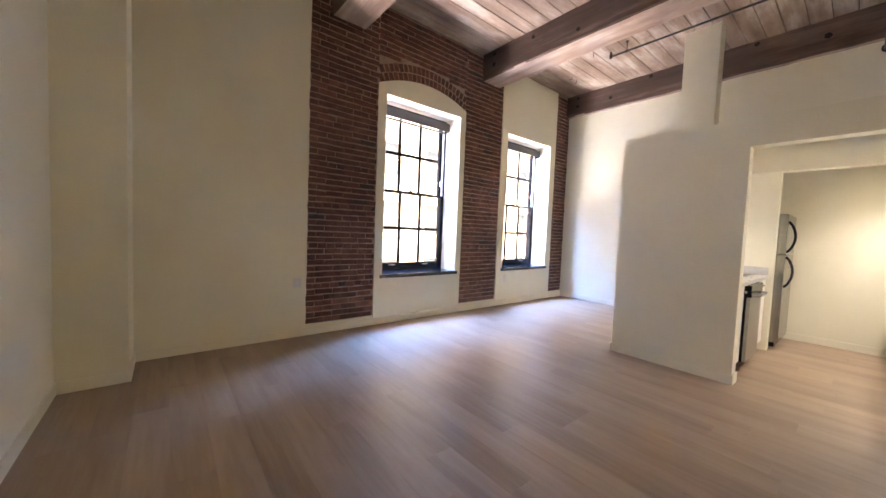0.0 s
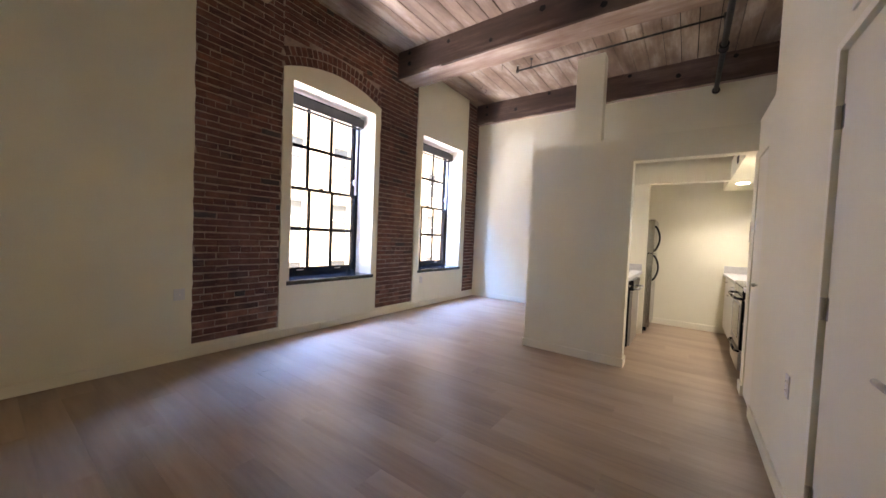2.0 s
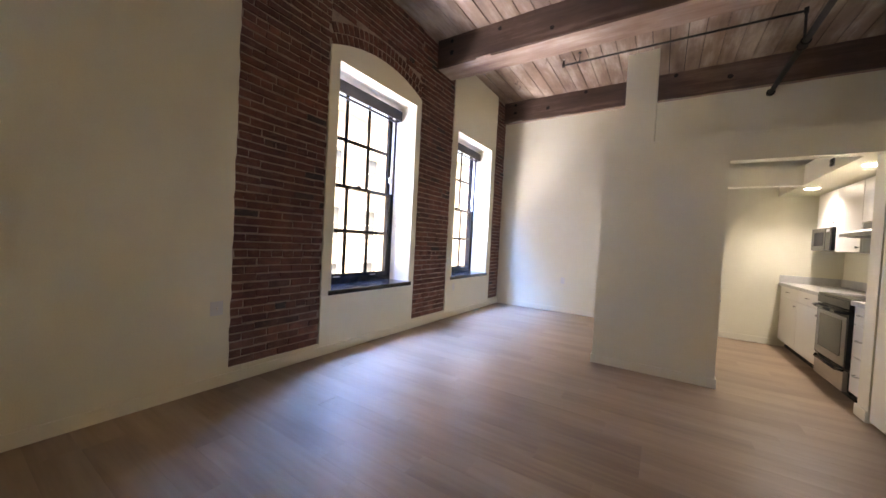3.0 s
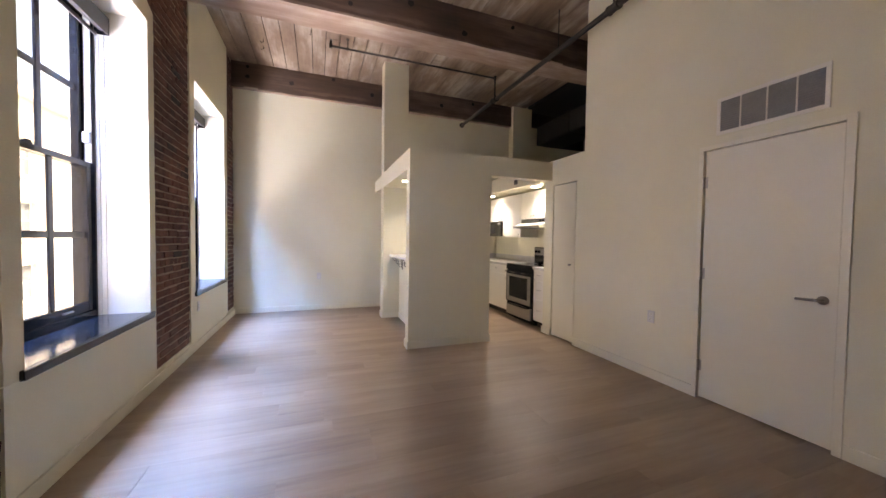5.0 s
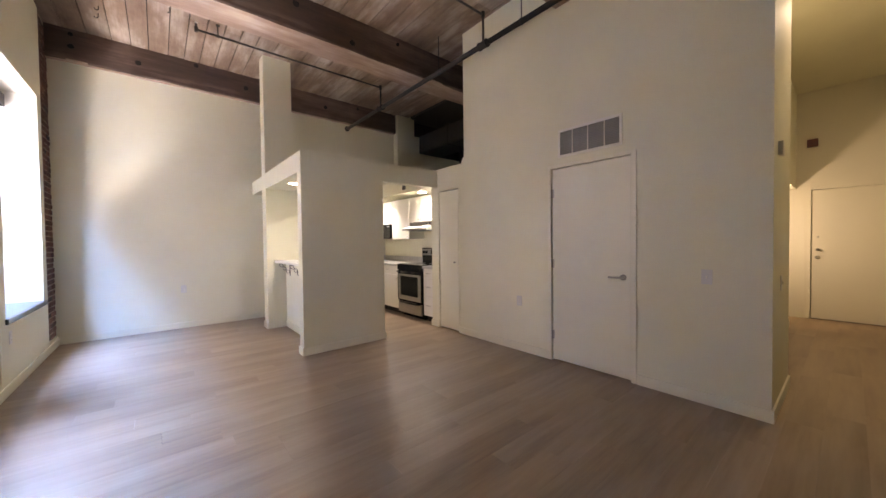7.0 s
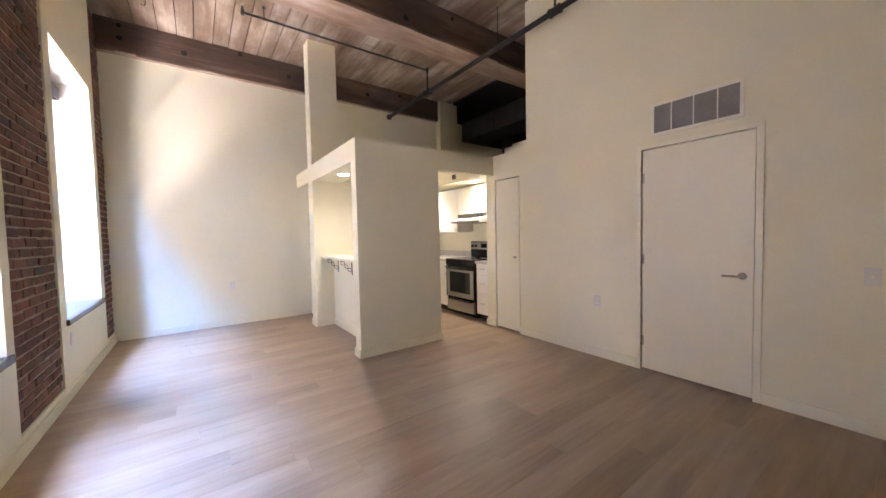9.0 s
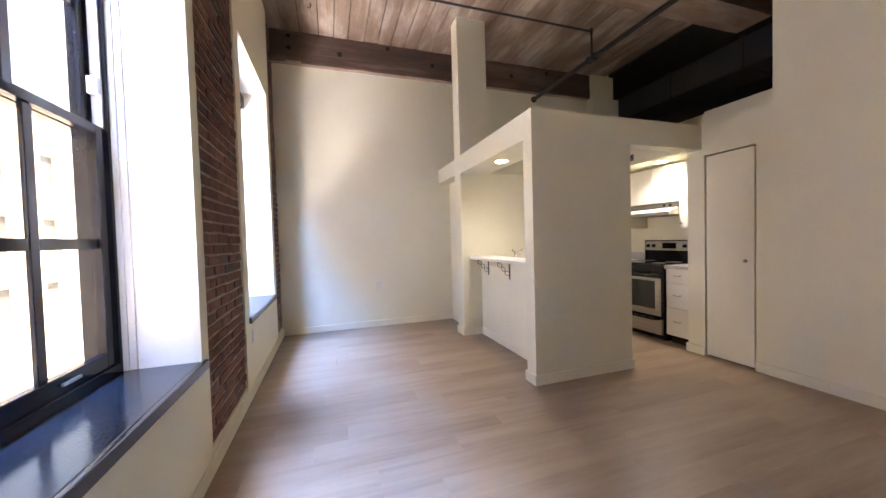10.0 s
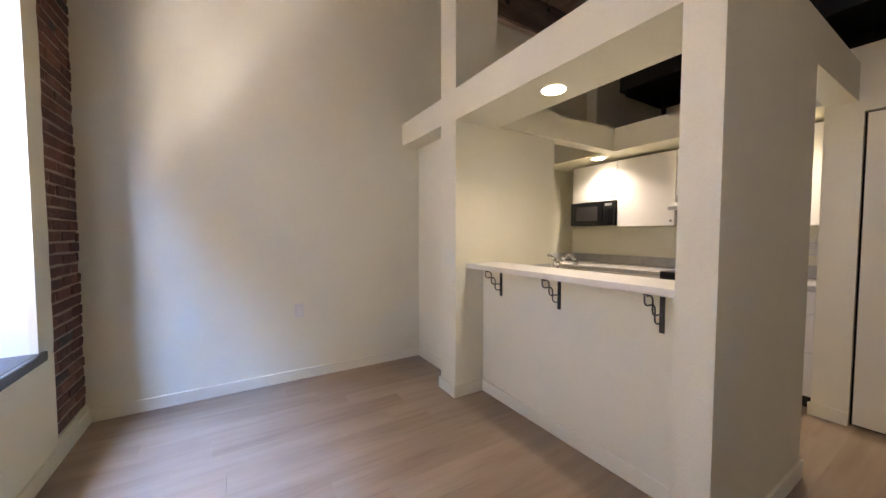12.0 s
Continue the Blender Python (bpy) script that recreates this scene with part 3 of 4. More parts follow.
def window(n, s):
    x0, x1 = WIN_W[0] + s, WIN_W[1] + s
    y = 4.94
    win = thing("window_%d" % n, (x0, y, SILL_Z), "tall black double-hung sash window with small panes", "window", "structure")
    part("window_frame", boxes((x0, x0 + 0.035, y, y + 0.14, SILL_Z, HEAD_Z), (x1 - 0.035, x1, y, y + 0.14, SILL_Z, HEAD_Z), (x0 + 0.035, x1 - 0.035, y, y + 0.14, HEAD_Z - 0.06, HEAD_Z), (x0 + 0.035, x1 - 0.035, y, y + 0.14, SILL_Z, SILL_Z + 0.05), bevel=0.004), BLACK_METAL, win)
    a, b = x0 + 0.035, x1 - 0.035
    mid = 1.835
    # white paint carries the sky's reflection in the metal track
    part("track", boxes((b - 0.012, b, y + 0.012, y + 0.05, mid + 0.02, HEAD_Z - 0.07), (a, a + 0.012, y + 0.012, y + 0.05, mid + 0.02, HEAD_Z - 0.07)), TRIM, win, "metal sash track, sky reflection put into its pale paint")
    part("balance_block", boxes((b - 0.045, b - 0.012, y + 0.01, y + 0.05, mid + 0.17, mid + 0.25), bevel=0.005), PLASTIC, win, "pale plastic sash stop")
    low = sash(win, "lower_sash", a + 0.012, b - 0.012, SILL_Z + 0.05, mid + 0.02, y + 0.012, y + 0.05, 0.07)
    sash(win, "upper_sash", a + 0.004, b - 0.004, mid - 0.02, HEAD_Z - 0.06, y + 0.062, y + 0.10, 0.04)
    xm = (a + b) / 2
    part("sash_lock", boxes((xm - 0.035, xm + 0.035, y + 0.018, y + 0.045, mid + 0.02, mid + 0.032), (xm - 0.01, xm + 0.03, y + 0.02, y + 0.035, mid + 0.032, mid + 0.045), bevel=0.003), BLACK_METAL, low)
    for q in (xm - 0.3, xm + 0.3):
        part("lift", boxes((q - 0.05, q + 0.05, y, y + 0.012, SILL_Z + 0.08, SILL_Z + 0.092), bevel=0.003), NICKEL, low, "pale metal sash lift")
    sill = solid("window_sill", boxes((x0 + 0.002, x1 - 0.002, WALL_Y + 0.0, y + 0.01, SILL_Z - 0.045, SILL_Z), (x0 - 0.035, x1 + 0.035, WALL_Y - 0.022, WALL_Y, SILL_Z - 0.05, SILL_Z), bevel=0.006), BLACK_WOOD, "thick glossy black painted window sill", "window sill", "structure")
    structure("trim_reveal_%d" % n, boxes((x0, x0 + 0.007, 4.885, y, SILL_Z, HEAD_Z), (x1 - 0.007, x1, 4.885, y, SILL_Z, HEAD_Z), (x0 + 0.007, x0 + 0.014, 4.915, y, SILL_Z, HEAD_Z), (x1 - 0.014, x1 - 0.007, 4.915, y, SILL_Z, HEAD_Z), bevel=0.002), TRIM, "white stepped wooden stop beside the window frame", "trim")
    # roller shade rolled up under the head
    sh = thing("roller_shade", (x0, y - 0.06, 2.85), "dark grey roller shade rolled up under the window head", "shade", group="window shades")
    bm = bmesh.new()
    tube(bm, (x0 + 0.03, y - 0.055, 2.925), (x1 - 0.03, y - 0.055, 2.925), 0.042, 20)
    part("roll", bm, DARK_GREY, sh, smooth=False)
    part("fascia", boxes((x0 + 0.033, x1 - 0.033, y - 0.10, y - 0.092, 2.855, 2.985), (x0 + 0.033, x1 - 0.033, y - 0.092, y - 0.01, 2.978, 2.985)), DARK_GREY, sh)
    for q in (x0 + 0.025, x1 - 0.032):
        part("bracket", boxes((q, q + 0.007, y - 0.10, y - 0.01, 2.855, 2.985)), BLACK_METAL, sh)
    part("hem_bar", boxes((x0 + 0.04, x1 - 0.04, y - 0.03, y - 0.018, 2.835, 2.862), bevel=0.003), DARK_GREY, sh)


for i, s in enumerate(WINDOWS):
    window(i + 1, s)

# ---- doors ----
def lever(parent, x, z, y, sign):
    bm = bmesh.new()
    tube(bm, (x, y, z), (x, y + 0.012, z), 0.027, 20)
    part("rose", bm, NICKEL, parent, "satin nickel rose", True)
    bm = bmesh.new()
    sweep(bm, [(x, y + 0.01, z), (x, y + 0.05, z), (x + sign * 0.02, y + 0.056, z), (x + sign * 0.115, y + 0.05, z - 0.004)], 0.009, 10)
    part("lever_handle", bm, NICKEL, parent, "satin nickel lever handle", True)


door = thing("door_1", (D0, RIGHT_Y, 0), "closed flush off-white door with a lever handle", "door", "structure")
part("leaf", boxes((D0 + 0.026, D1 - 0.026, RIGHT_Y - 0.05, RIGHT_Y - 0.008, 0.016, DTOP - 0.024), bevel=0.002), DOOR_PAINT, door)
part("door_frame", boxes((D0 - 0.026, D0 + 0.018, RIGHT_Y - 0.1, RIGHT_Y + 0.012, 0, DTOP + 0.018), (D1 - 0.018, D1 + 0.018, RIGHT_Y - 0.1, RIGHT_Y + 0.012, 0, DTOP + 0.018), (D0 + 0.018, D1 - 0.018, RIGHT_Y - 0.1, RIGHT_Y + 0.012, DTOP - 0.018, DTOP + 0.018), bevel=0.003), DOOR_PAINT, door)
# dark sheet behind the leaf paints shade into the gaps round it
part("door_gap_shade", boxes((D0, D1, RIGHT_Y - 0.12, RIGHT_Y - 0.06, 0.0, DTOP)), DARK, door)
lever(door, D0 + 0.09, 0.95, RIGHT_Y - 0.008, 1)
for z in (0.28, 1.05, 1.80):
    bm = bmesh.new()
    tube(bm, (D1 - 0.02, RIGHT_Y + 0.004, z - 0.045), (D1 - 0.02, RIGHT_Y + 0.004, z + 0.045), 0.008, 10)
    box(bm, D1 - 0.045, D1 - 0.02, RIGHT_Y - 0.009, RIGHT_Y - 0.006, z - 0.045, z + 0.045)
    part("hinge", bm, NICKEL, door)

door = thing("door_2", (C0, RIGHT_Y, 0), "narrow closed flush off-white closet door", "door", "structure")
part("leaf", boxes((C0 + 0.015, C1 - 0.015, RIGHT_Y - 0.04, RIGHT_Y - 0.006, 0.02, CTOP - 0.014), bevel=0.002), DOOR_PAINT, door)
# full-size near-black sheet, so the open gaps read as shade
part("door_gap_shade", boxes((C0, C1, RIGHT_Y - 0.12, RIGHT_Y - 0.045, 0.0, CTOP)), DARK, door)
bm = bmesh.new()
tube(bm, (C0 + 0.075, RIGHT_Y - 0.003, 1.0), (C0 + 0.075, RIGHT_Y + 0.018, 1.0), 0.007, 12)
tube(bm, (C0 + 0.075, RIGHT_Y + 0.014, 1.0), (C0 + 0.075, RIGHT_Y + 0.034, 1.0), 0.016, 16, 0.012)
part("knob", bm, NICKEL, door, "small satin nickel knob", True)

door = thing("door_3", (-0.55, -4.4, 0), "closed flush beige entry door with locks", "door", "structure")
part("leaf", boxes((-0.515, 0.325, -4.45, -4.408, 0.012, 2.04), bevel=0.002), HALL_PAINT, door)
part("door_frame", boxes((-0.59, -0.52, -4.5, -4.388, 0, 2.10), (0.33, 0.40, -4.5, -4.388, 0, 2.10), (-0.52, 0.33, -4.5, -4.388, 2.045, 2.10), bevel=0.003), HALL_PAINT, door)
# dark sheet that gives the entry door's gaps their shade
part("door_gap_shade", boxes((-0.55, 0.36, -4.55, -4.46, 0, 2.07)), DARK, door)
for z, r in ((0.98, 0.03), (1.10, 0.024), (1.30, 0.012)):
    bm = bmesh.new()
    tube(bm, (0.255, -4.408, z), (0.255, -4.40, z), r, 18)
    tube(bm, (0.255, -4.40, z), (0.255, -4.37 if r > 0.02 else -4.395, z), r * 0.8, 18, r * 0.7)
    part("door_knob" if z < 1 else "deadbolt" if z < 1.2 else "peephole", bm, NICKEL, door, smooth=True)
for z in (0.22, 1.02, 1.82):
    bm = bmesh.new()
    tube(bm, (-0.518, -4.40, z - 0.05), (-0.518, -4.40, z + 0.05), 0.01, 10)
    box(bm, -0.518, -0.48, -4.409, -4.405, z - 0.05, z + 0.05)
    part("hinge", bm, NICKEL, door)

# return-air grille over the door
g = thing("air_grille", (1.28, RIGHT_Y, 2.19), "white framed return-air grille with grey louvres", "vent")
GX0, GX1, GZ0, GZ1 = 1.262, 1.91, 2.165, 2.452
part("frame", boxes((GX0, GX1, RIGHT_Y, RIGHT_Y + 0.01, GZ1 - 0.025, GZ1), (GX0, GX1, RIGHT_Y, RIGHT_Y + 0.01, GZ0, GZ0 + 0.025), (GX0, GX0 + 0.025, RIGHT_Y, RIGHT_Y + 0.01, GZ0 + 0.025, GZ1 - 0.025), (GX1 - 0.025, GX1, RIGHT_Y, RIGHT_Y + 0.01, GZ0 + 0.025, GZ1 - 0.025), bevel=0.002), TRIM, g)
part("backing", boxes((GX0 + 0.02, GX1 - 0.02, RIGHT_Y + 0.0005, RIGHT_Y + 0.002, GZ0 + 0.02, GZ1 - 0.02)), GRILLE, g)
for i in range(1, 4):
    q = GX0 + (GX1 - GX0) * i / 4
    part("divider", boxes((q - 0.004, q + 0.004, RIGHT_Y + 0.002, RIGHT_Y + 0.011, GZ0 + 0.025, GZ1 - 0.025)), TRIM, g)
k = 14
for i in range(k):
    z = GZ0 + 0.03 + (GZ1 - GZ0 - 0.06) * (i + 0.5) / k
    bm = bmesh.new()
    prism(bm, [(RIGHT_Y + 0.002, z - 0.001), (RIGHT_Y + 0.002, z + 0.002), (RIGHT_Y + 0.009, z - 0.006), (RIGHT_Y + 0.009, z - 0.009)], 0, GX0 + 0.025, GX1 - 0.025)
    part("slat", bm, GRILLE, g)

# ---- outside ----
structure("ground", boxes((-300, 300, 5.3, 600, -4.3, -4.0)), PAVING, "grey paved street below the windows", "ground")
fac = thing("apartment_building", (-30, 19, -4), "pale sunlit masonry building across the street", "building")
FX = [-9 + 3.2 * i for i in range(12)]
FZ = [-2.6, 1.0, 4.6]
bm = bmesh.new()
box(bm, -40, 60, 19.35, 30, -4, 9)
last = -40
for x in FX:
    box(bm, last, x, 19, 19.35, -4, 9)
    last = x + 1.3
box(bm, last, 60, 19, 19.35, -4, 9)
for x in FX:
    zz = -4
    for z in FZ:
        box(bm, x, x + 1.3, 19, 19.35, zz, z)
        zz = z + 2.1
    box(bm, x, x + 1.3, 19, 19.35, zz, 9)
part("wall", bm, FACADE, fac)
part("roof", boxes((-40.3, 60.3, 18.6, 30.3, 9, 9.5)), FACADE, fac)
for x in FX:
    for z in FZ:
        w = part("window", boxes((x, x + 1.3, 19.2, 19.26, z, z + 0.08), (x, x + 1.3, 19.2, 19.26, z + 2.02, z + 2.1), (x, x + 0.08, 19.2, 19.26, z + 0.08, z + 2.02), (x + 1.22, x + 1.3, 19.2, 19.26, z + 0.08, z + 2.02), (x + 0.08, x + 1.22, 19.2, 19.26, z + 1.0, z + 1.08)), TRIM, fac)
        part("pane", boxes((x + 0.08, x + 1.22, 19.24, 19.25, z + 0.08, z + 2.02)), FACADE_GLASS, w)
        part("sill", boxes((x - 0.1, x + 1.4, 18.9, 19.0, z - 0.15, z - 0.01)), FACADE, w)

# ---- kitchen ----
def pull(parent, x, z, y, sign, width=0.075):
    """A small bowed wire pull on a front that faces along y."""
    bm = bmesh.new()
    a = width / 2
    sweep(bm, [(x - a, y, z), (x - a, y + sign * 0.02, z), (x - a * 0.4, y + sign * 0.026, z - 0.003), (x + a * 0.4, y + sign * 0.026, z - 0.003), (x + a, y + sign * 0.02, z), (x + a, y, z)], 0.004, 8)
    part("handle", bm, NICKEL, parent, "bowed metal pull", True)


def round_knob(parent, x, z, y, sign):
    bm = bmesh.new()
    tube(bm, (x, y, z), (x, y + sign * 0.016, z), 0.005, 10)
    tube(bm, (x, y + sign * 0.014, z), (x, y + sign * 0.028, z), 0.013, 14, 0.010)
    part("knob", bm, NICKEL, parent, "small metal knob", True)


def base_unit(x0, x1, back, front, drawers, doors, label):
    """A floor cabinet whose front looks along +y or -y. drawers, doors: heights of the fronts."""
    s = 1 if front > back else -1
    ob = thing("base_cabinet", ((x0 + x1) / 2, (back + front) / 2, 0), label, "cabinet", group="white kitchen base cabinets")
    lo, hi = sorted((back, front - s * 0.02))
    part("body", boxes((x0, x1, lo, hi, 0.10, 0.868), bevel=0.001), CABINET, ob)
    lo, hi = sorted((back, front - s * 0.08))
    part("toe_kick", boxes((x0 + 0.002, x1 - 0.002, lo, hi, 0.0, 0.10)), DARK, ob, "dark toe kick")
    lo, hi = sorted((front - s * 0.018, front))
    for z0, z1 in drawers:
        d = part("drawer", boxes((x0 + 0.003, x1 - 0.003, lo, hi, z0, z1), bevel=0.002), CABINET, ob)
        pull(d, (x0 + x1) / 2, (z0 + z1) / 2 + 0.01, front, s)
    for z0, z1, n, side in doors:
        for i in range(n):
            a, b = x0 + (x1 - x0) * i / n + 0.003, x0 + (x1 - x0) * (i + 1) / n - 0.003
            d = part("door", boxes((a, b, lo, hi, z0, z1), bevel=0.002), CABINET, ob)
            right = (i == 0) if n == 2 else side > 0
            round_knob(d, b - 0.035 if right else a + 0.035, z1 - 0.06, front, s)
    return ob


BF = 0.262
base_unit(4.105, 4.385, KB, BF, ((0.705, 0.862), (0.425, 0.70), (0.108, 0.42)), (), "white three-drawer base cabinet beside the cooker")
base_unit(5.135, 5.875, KB, BF, ((0.715, 0.862),), ((0.108, 0.71, 1, -1),), "white base cabinet with a drawer and a door")
base_unit(5.875, 6.598, KB, BF, ((0.715, 0.862),), ((0.108, 0.71, 1, -1),), "white base cabinet with a drawer and a door")
base_unit(4.105, 4.417, 1.90, 1.275, (), ((0.108, 0.862, 1, 1),), "narrow white base cabinet beside the dishwasher")
base_unit(5.023, 5.605, 1.90, 1.275, (), ((0.108, 0.862, 2, 0),), "white double-door sink base cabinet")


def worktop(name, runs, label):
    ob = thing(name, (runs[0][0], runs[0][2], 0.87), label, "worktop")
    for r in runs:
        part("slab", boxes((*r, 0.868, 0.908), bevel=0.004), COUNTER, ob)
    return ob


w = worktop("worktop", [(4.10, 4.387, KB, 0.29), (5.133, 6.60, KB, 0.29)], "speckled pale grey laminate worktop beside the cooker")
part("backsplash", boxes((4.10, 6.582, KB, KB + 0.018, 0.908, 1.012), (6.582, 6.60, KB + 0.02, 0.285, 0.908, 1.012), bevel=0.003), SPLASH, w, "dark grey laminate upstand")
w = worktop("worktop", [(4.105, 5.03, 1.25, 1.903), (5.03, 5.48, 1.25, 1.38), (5.03, 5.48, 1.80, 1.903), (5.48, 5.608, 1.25, 1.903)], "speckled pale grey laminate worktop with a sink")
part("backsplash", boxes((5.59, 5.608, 1.26, 1.90, 0.908, 1.0), (4.10, 5.59, 1.886, 1.904, 0.908, 0.998), bevel=0.003), SPLASH, w, "grey laminate upstand")

sink = thing("sink", (5.03, 1.38, 0.75), "stainless steel sink set into the worktop", "sink")
part("basin", boxes((5.03, 5.48, 1.38, 1.80, 0.73, 0.736), (5.03, 5.036, 1.38, 1.80, 0.736, 0.912), (5.474, 5.48, 1.38, 1.80, 0.736, 0.912), (5.036, 5.474, 1.38, 1.386, 0.736, 0.912), (5.036, 5.474, 1.794, 1.80, 0.736, 0.912)), STEEL, sink)
part("rim", boxes((5.01, 5.50, 1.36, 1.38, 0.908, 0.913), (5.01, 5.50, 1.80, 1.82, 0.908, 0.913), (5.01, 5.03, 1.38, 1.80, 0.908, 0.913), (5.48, 5.50, 1.38, 1.80, 0.908, 0.913), bevel=0.001), STEEL, sink)

tap = thing("faucet", (5.04, 1.85, 0.908), "chrome kitchen faucet with a curved spout", "faucet")
bm = bmesh.new()
tube(bm, (5.04, 1.85, 0.908), (5.04, 1.85, 0.925), 0.03, 20)
tube(bm, (5.04, 1.85, 0.925), (5.04, 1.85, 1.05), 0.027, 18, 0.023)
part("base", bm, CHROME, tap, smooth=True)
bm = bmesh.new()
sweep(bm, [(5.04 - 0.02 * math.sin(a * 0.3), 1.85 - 0.19 * a / 8, 1.05 + 0.075 * math.sin(math.pi * a / 9.5)) for a in range(9)] + [(5.03, 1.655, 1.045)], 0.016, 12)
part("spout", bm, CHROME, tap, smooth=True)
bm = bmesh.new()
sweep(bm, [(5.04, 1.85, 1.05), (5.05, 1.852, 1.10), (5.10, 1.858, 1.125), (5.0, 1.845, 1.118)][:3], 0.011, 10)
part("lever", bm, CHROME, tap, smooth=True)

# raised bar top on its iron brackets
bar = thing("bar_top", (4.09, 1.88, 1.0), "pale laminate raised bar top", "counter")
part("slab", boxes((4.087, 5.608, 1.88, 2.2, 1.006, 1.043), bevel=0.005), TRIM, bar)


def iron_bracket(x):
    ob = thing("iron_bracket", (x, 2.036, 0.80), "black wrought-iron bracket of two twisted bars", "bracket", group="brackets under the bar")
    part("wall_plate", boxes((x - 0.011, x + 0.011, 2.0355, 2.0425, 0.806, 1.006), bevel=0.001), PIPE, ob)
    part("top_plate", boxes((x - 0.011, x + 0.011, 2.0425, 2.19, 1.0, 1.0065), bevel=0.001), PIPE, ob)
    for sign in (1, -1):
        bm = bmesh.new()
        pts = []
        for i in range(19):
            u = i / 18
            off = 0.023 * math.sin(u * 3 * math.pi) * sign
            pts.append((x + 0.006 * sign, 2.046 + 0.138 * u + off * 0.72, 0.852 + 0.145 * u - off * 0.68))
        sweep(bm, pts, 0.0038, 8)
        part("twisted_bar", bm, PIPE, ob, smooth=True)


for x in (5.39, 4.85, 4.255):
    iron_bracket(x)

# cooker
ck = thing("cooker", (4.76, 0, 0), "stainless steel and black electric cooker", "cooker")
X0, X1 = 4.392, 5.128
part("body", boxes((X0, X1, KB + 0.01, 0.255, 0.07, 0.895), (X0 + 0.03, X1 - 0.03, KB + 0.05, 0.20, 0.0, 0.07), bevel=0.002), BLACK_METAL, ck)
part("cooktop", boxes((X0 - 0.004, X1 + 0.004, KB + 0.06, 0.285, 0.895, 0.916), bevel=0.004), GLASS_BLACK, ck, "black glass cooktop")
for px, py, r in ((4.58, -0.12, 0.09), (4.94, -0.12, 0.075), (4.58, 0.13, 0.075), (4.94, 0.13, 0.10)):
    bm = bmesh.new()
    tube(bm, (px, py, 0.916), (px, py, 0.9165), r, 32)
    part("burner", bm, GRILLE, ck, "grey printed cooking ring")
part("front_rail", boxes((X0, X1, 0.255, 0.292, 0.815, 0.893), bevel=0.008), BLACK_METAL, ck, "black front rail")
od = part("oven_door", boxes((X0 + 0.004, X1 - 0.004, 0.257, 0.290, 0.285, 0.808), bevel=0.006), BLACK_METAL, ck, "black oven door with a steel panel")
part("steel_panel", boxes((X0 + 0.034, X1 - 0.034, 0.289, 0.295, 0.30, 0.745), bevel=0.002), STEEL, od, "brushed steel panel")
part("oven_window", boxes((X0 + 0.11, X1 - 0.11, 0.2945, 0.298, 0.375, 0.71), bevel=0.001), GLASS_BLACK, od, "black glass oven window")
for z, nm in ((0.785, od),):
    bm = bmesh.new()
    sweep(bm, [(X0 + 0.03, 0.29, z), (X0 + 0.05, 0.33, z), (X0 + 0.2, 0.342, z), (X1 - 0.2, 0.342, z), (X1 - 0.05, 0.33, z), (X1 - 0.03, 0.29, z)], 0.014, 12)
    part("handle", bm, BLACK_METAL, nm, "curved black handle", True)
dr = part("storage_drawer", boxes((X0 + 0.03, X1 - 0.03, 0.257, 0.292, 0.078, 0.255), bevel=0.005), STEEL, ck, "brushed steel drawer")
bm = bmesh.new()
sweep(bm, [(X0 + 0.05, 0.288, 0.262), (X0 + 0.12, 0.315, 0.256), (X1 - 0.12, 0.315, 0.256), (X1 - 0.05, 0.288, 0.262)], 0.012, 10)
part("handle", bm, BLACK_METAL, dr, "curved black handle", True)
bg = part("control_panel", boxes((X0, X1, KB + 0.005, KB + 0.06, 0.90, 1.185), bevel=0.008), BLACK_METAL, ck, "black control panel")
part("fascia", boxes((X0 + 0.015, X1 - 0.015, KB + 0.058, KB + 0.066, 1.05, 1.17), bevel=0.004), STEEL, bg, "steel control fascia")
part("clock", boxes((4.665, 4.855, KB + 0.064, KB + 0.069, 1.075, 1.15), bevel=0.002), GLASS_BLACK, bg, "black clock display")
for px in (4.46, 4.545, 4.975, 5.06):
    bm = bmesh.new()
    tube(bm, (px, KB + 0.064, 1.11), (px, KB + 0.092, 1.11), 0.024, 20, 0.019)
    box(bm, px - 0.004, px + 0.004, KB + 0.09, KB + 0.098, 1.092, 1.128)
    part("dial", bm, BLACK_METAL, bg, "black round dial")

# wall cabinets, hood and microwave
UF = 0.02


def wall_unit(x0, x1, z0, z1, doors, label, knob_side=0):
    ob = thing("wall_cabinet", ((x0 + x1) / 2, KB, z0), label, "cabinet", group="white kitchen wall cabinets")
    part("body", boxes((x0, x1, KB, UF - 0.018, z0, z1), bevel=0.001), CABINET, ob)
    for i in range(doors):
        a, b = x0 + (x1 - x0) * i / doors + 0.003, x0 + (x1 - x0) * (i + 1) / doors - 0.003
        d = part("door", boxes((a, b, UF - 0.017, UF, z0 + 0.003, z1 - 0.003), bevel=0.002), CABINET, ob)
        right = (i == 0) if doors == 2 else knob_side > 0
        round_knob(d, b - 0.03 if right else a + 0.03, z0 + 0.05, UF, 1)


wall_unit(4.105, 4.405, 1.335, 2.104, 1, "narrow white wall cabinet beside the hood", 1)
wall_unit(4.407, 5.131, 1.655, 2.104, 2, "low white wall cabinet over the hood")
wall_unit(5.133, 5.735, 1.355, 2.104, 1, "tall white wall cabinet beside the microwave", -1)
wall_unit(5.737, 6.335, 1.66, 2.104, 1, "low white wall cabinet over the microwave", -1)

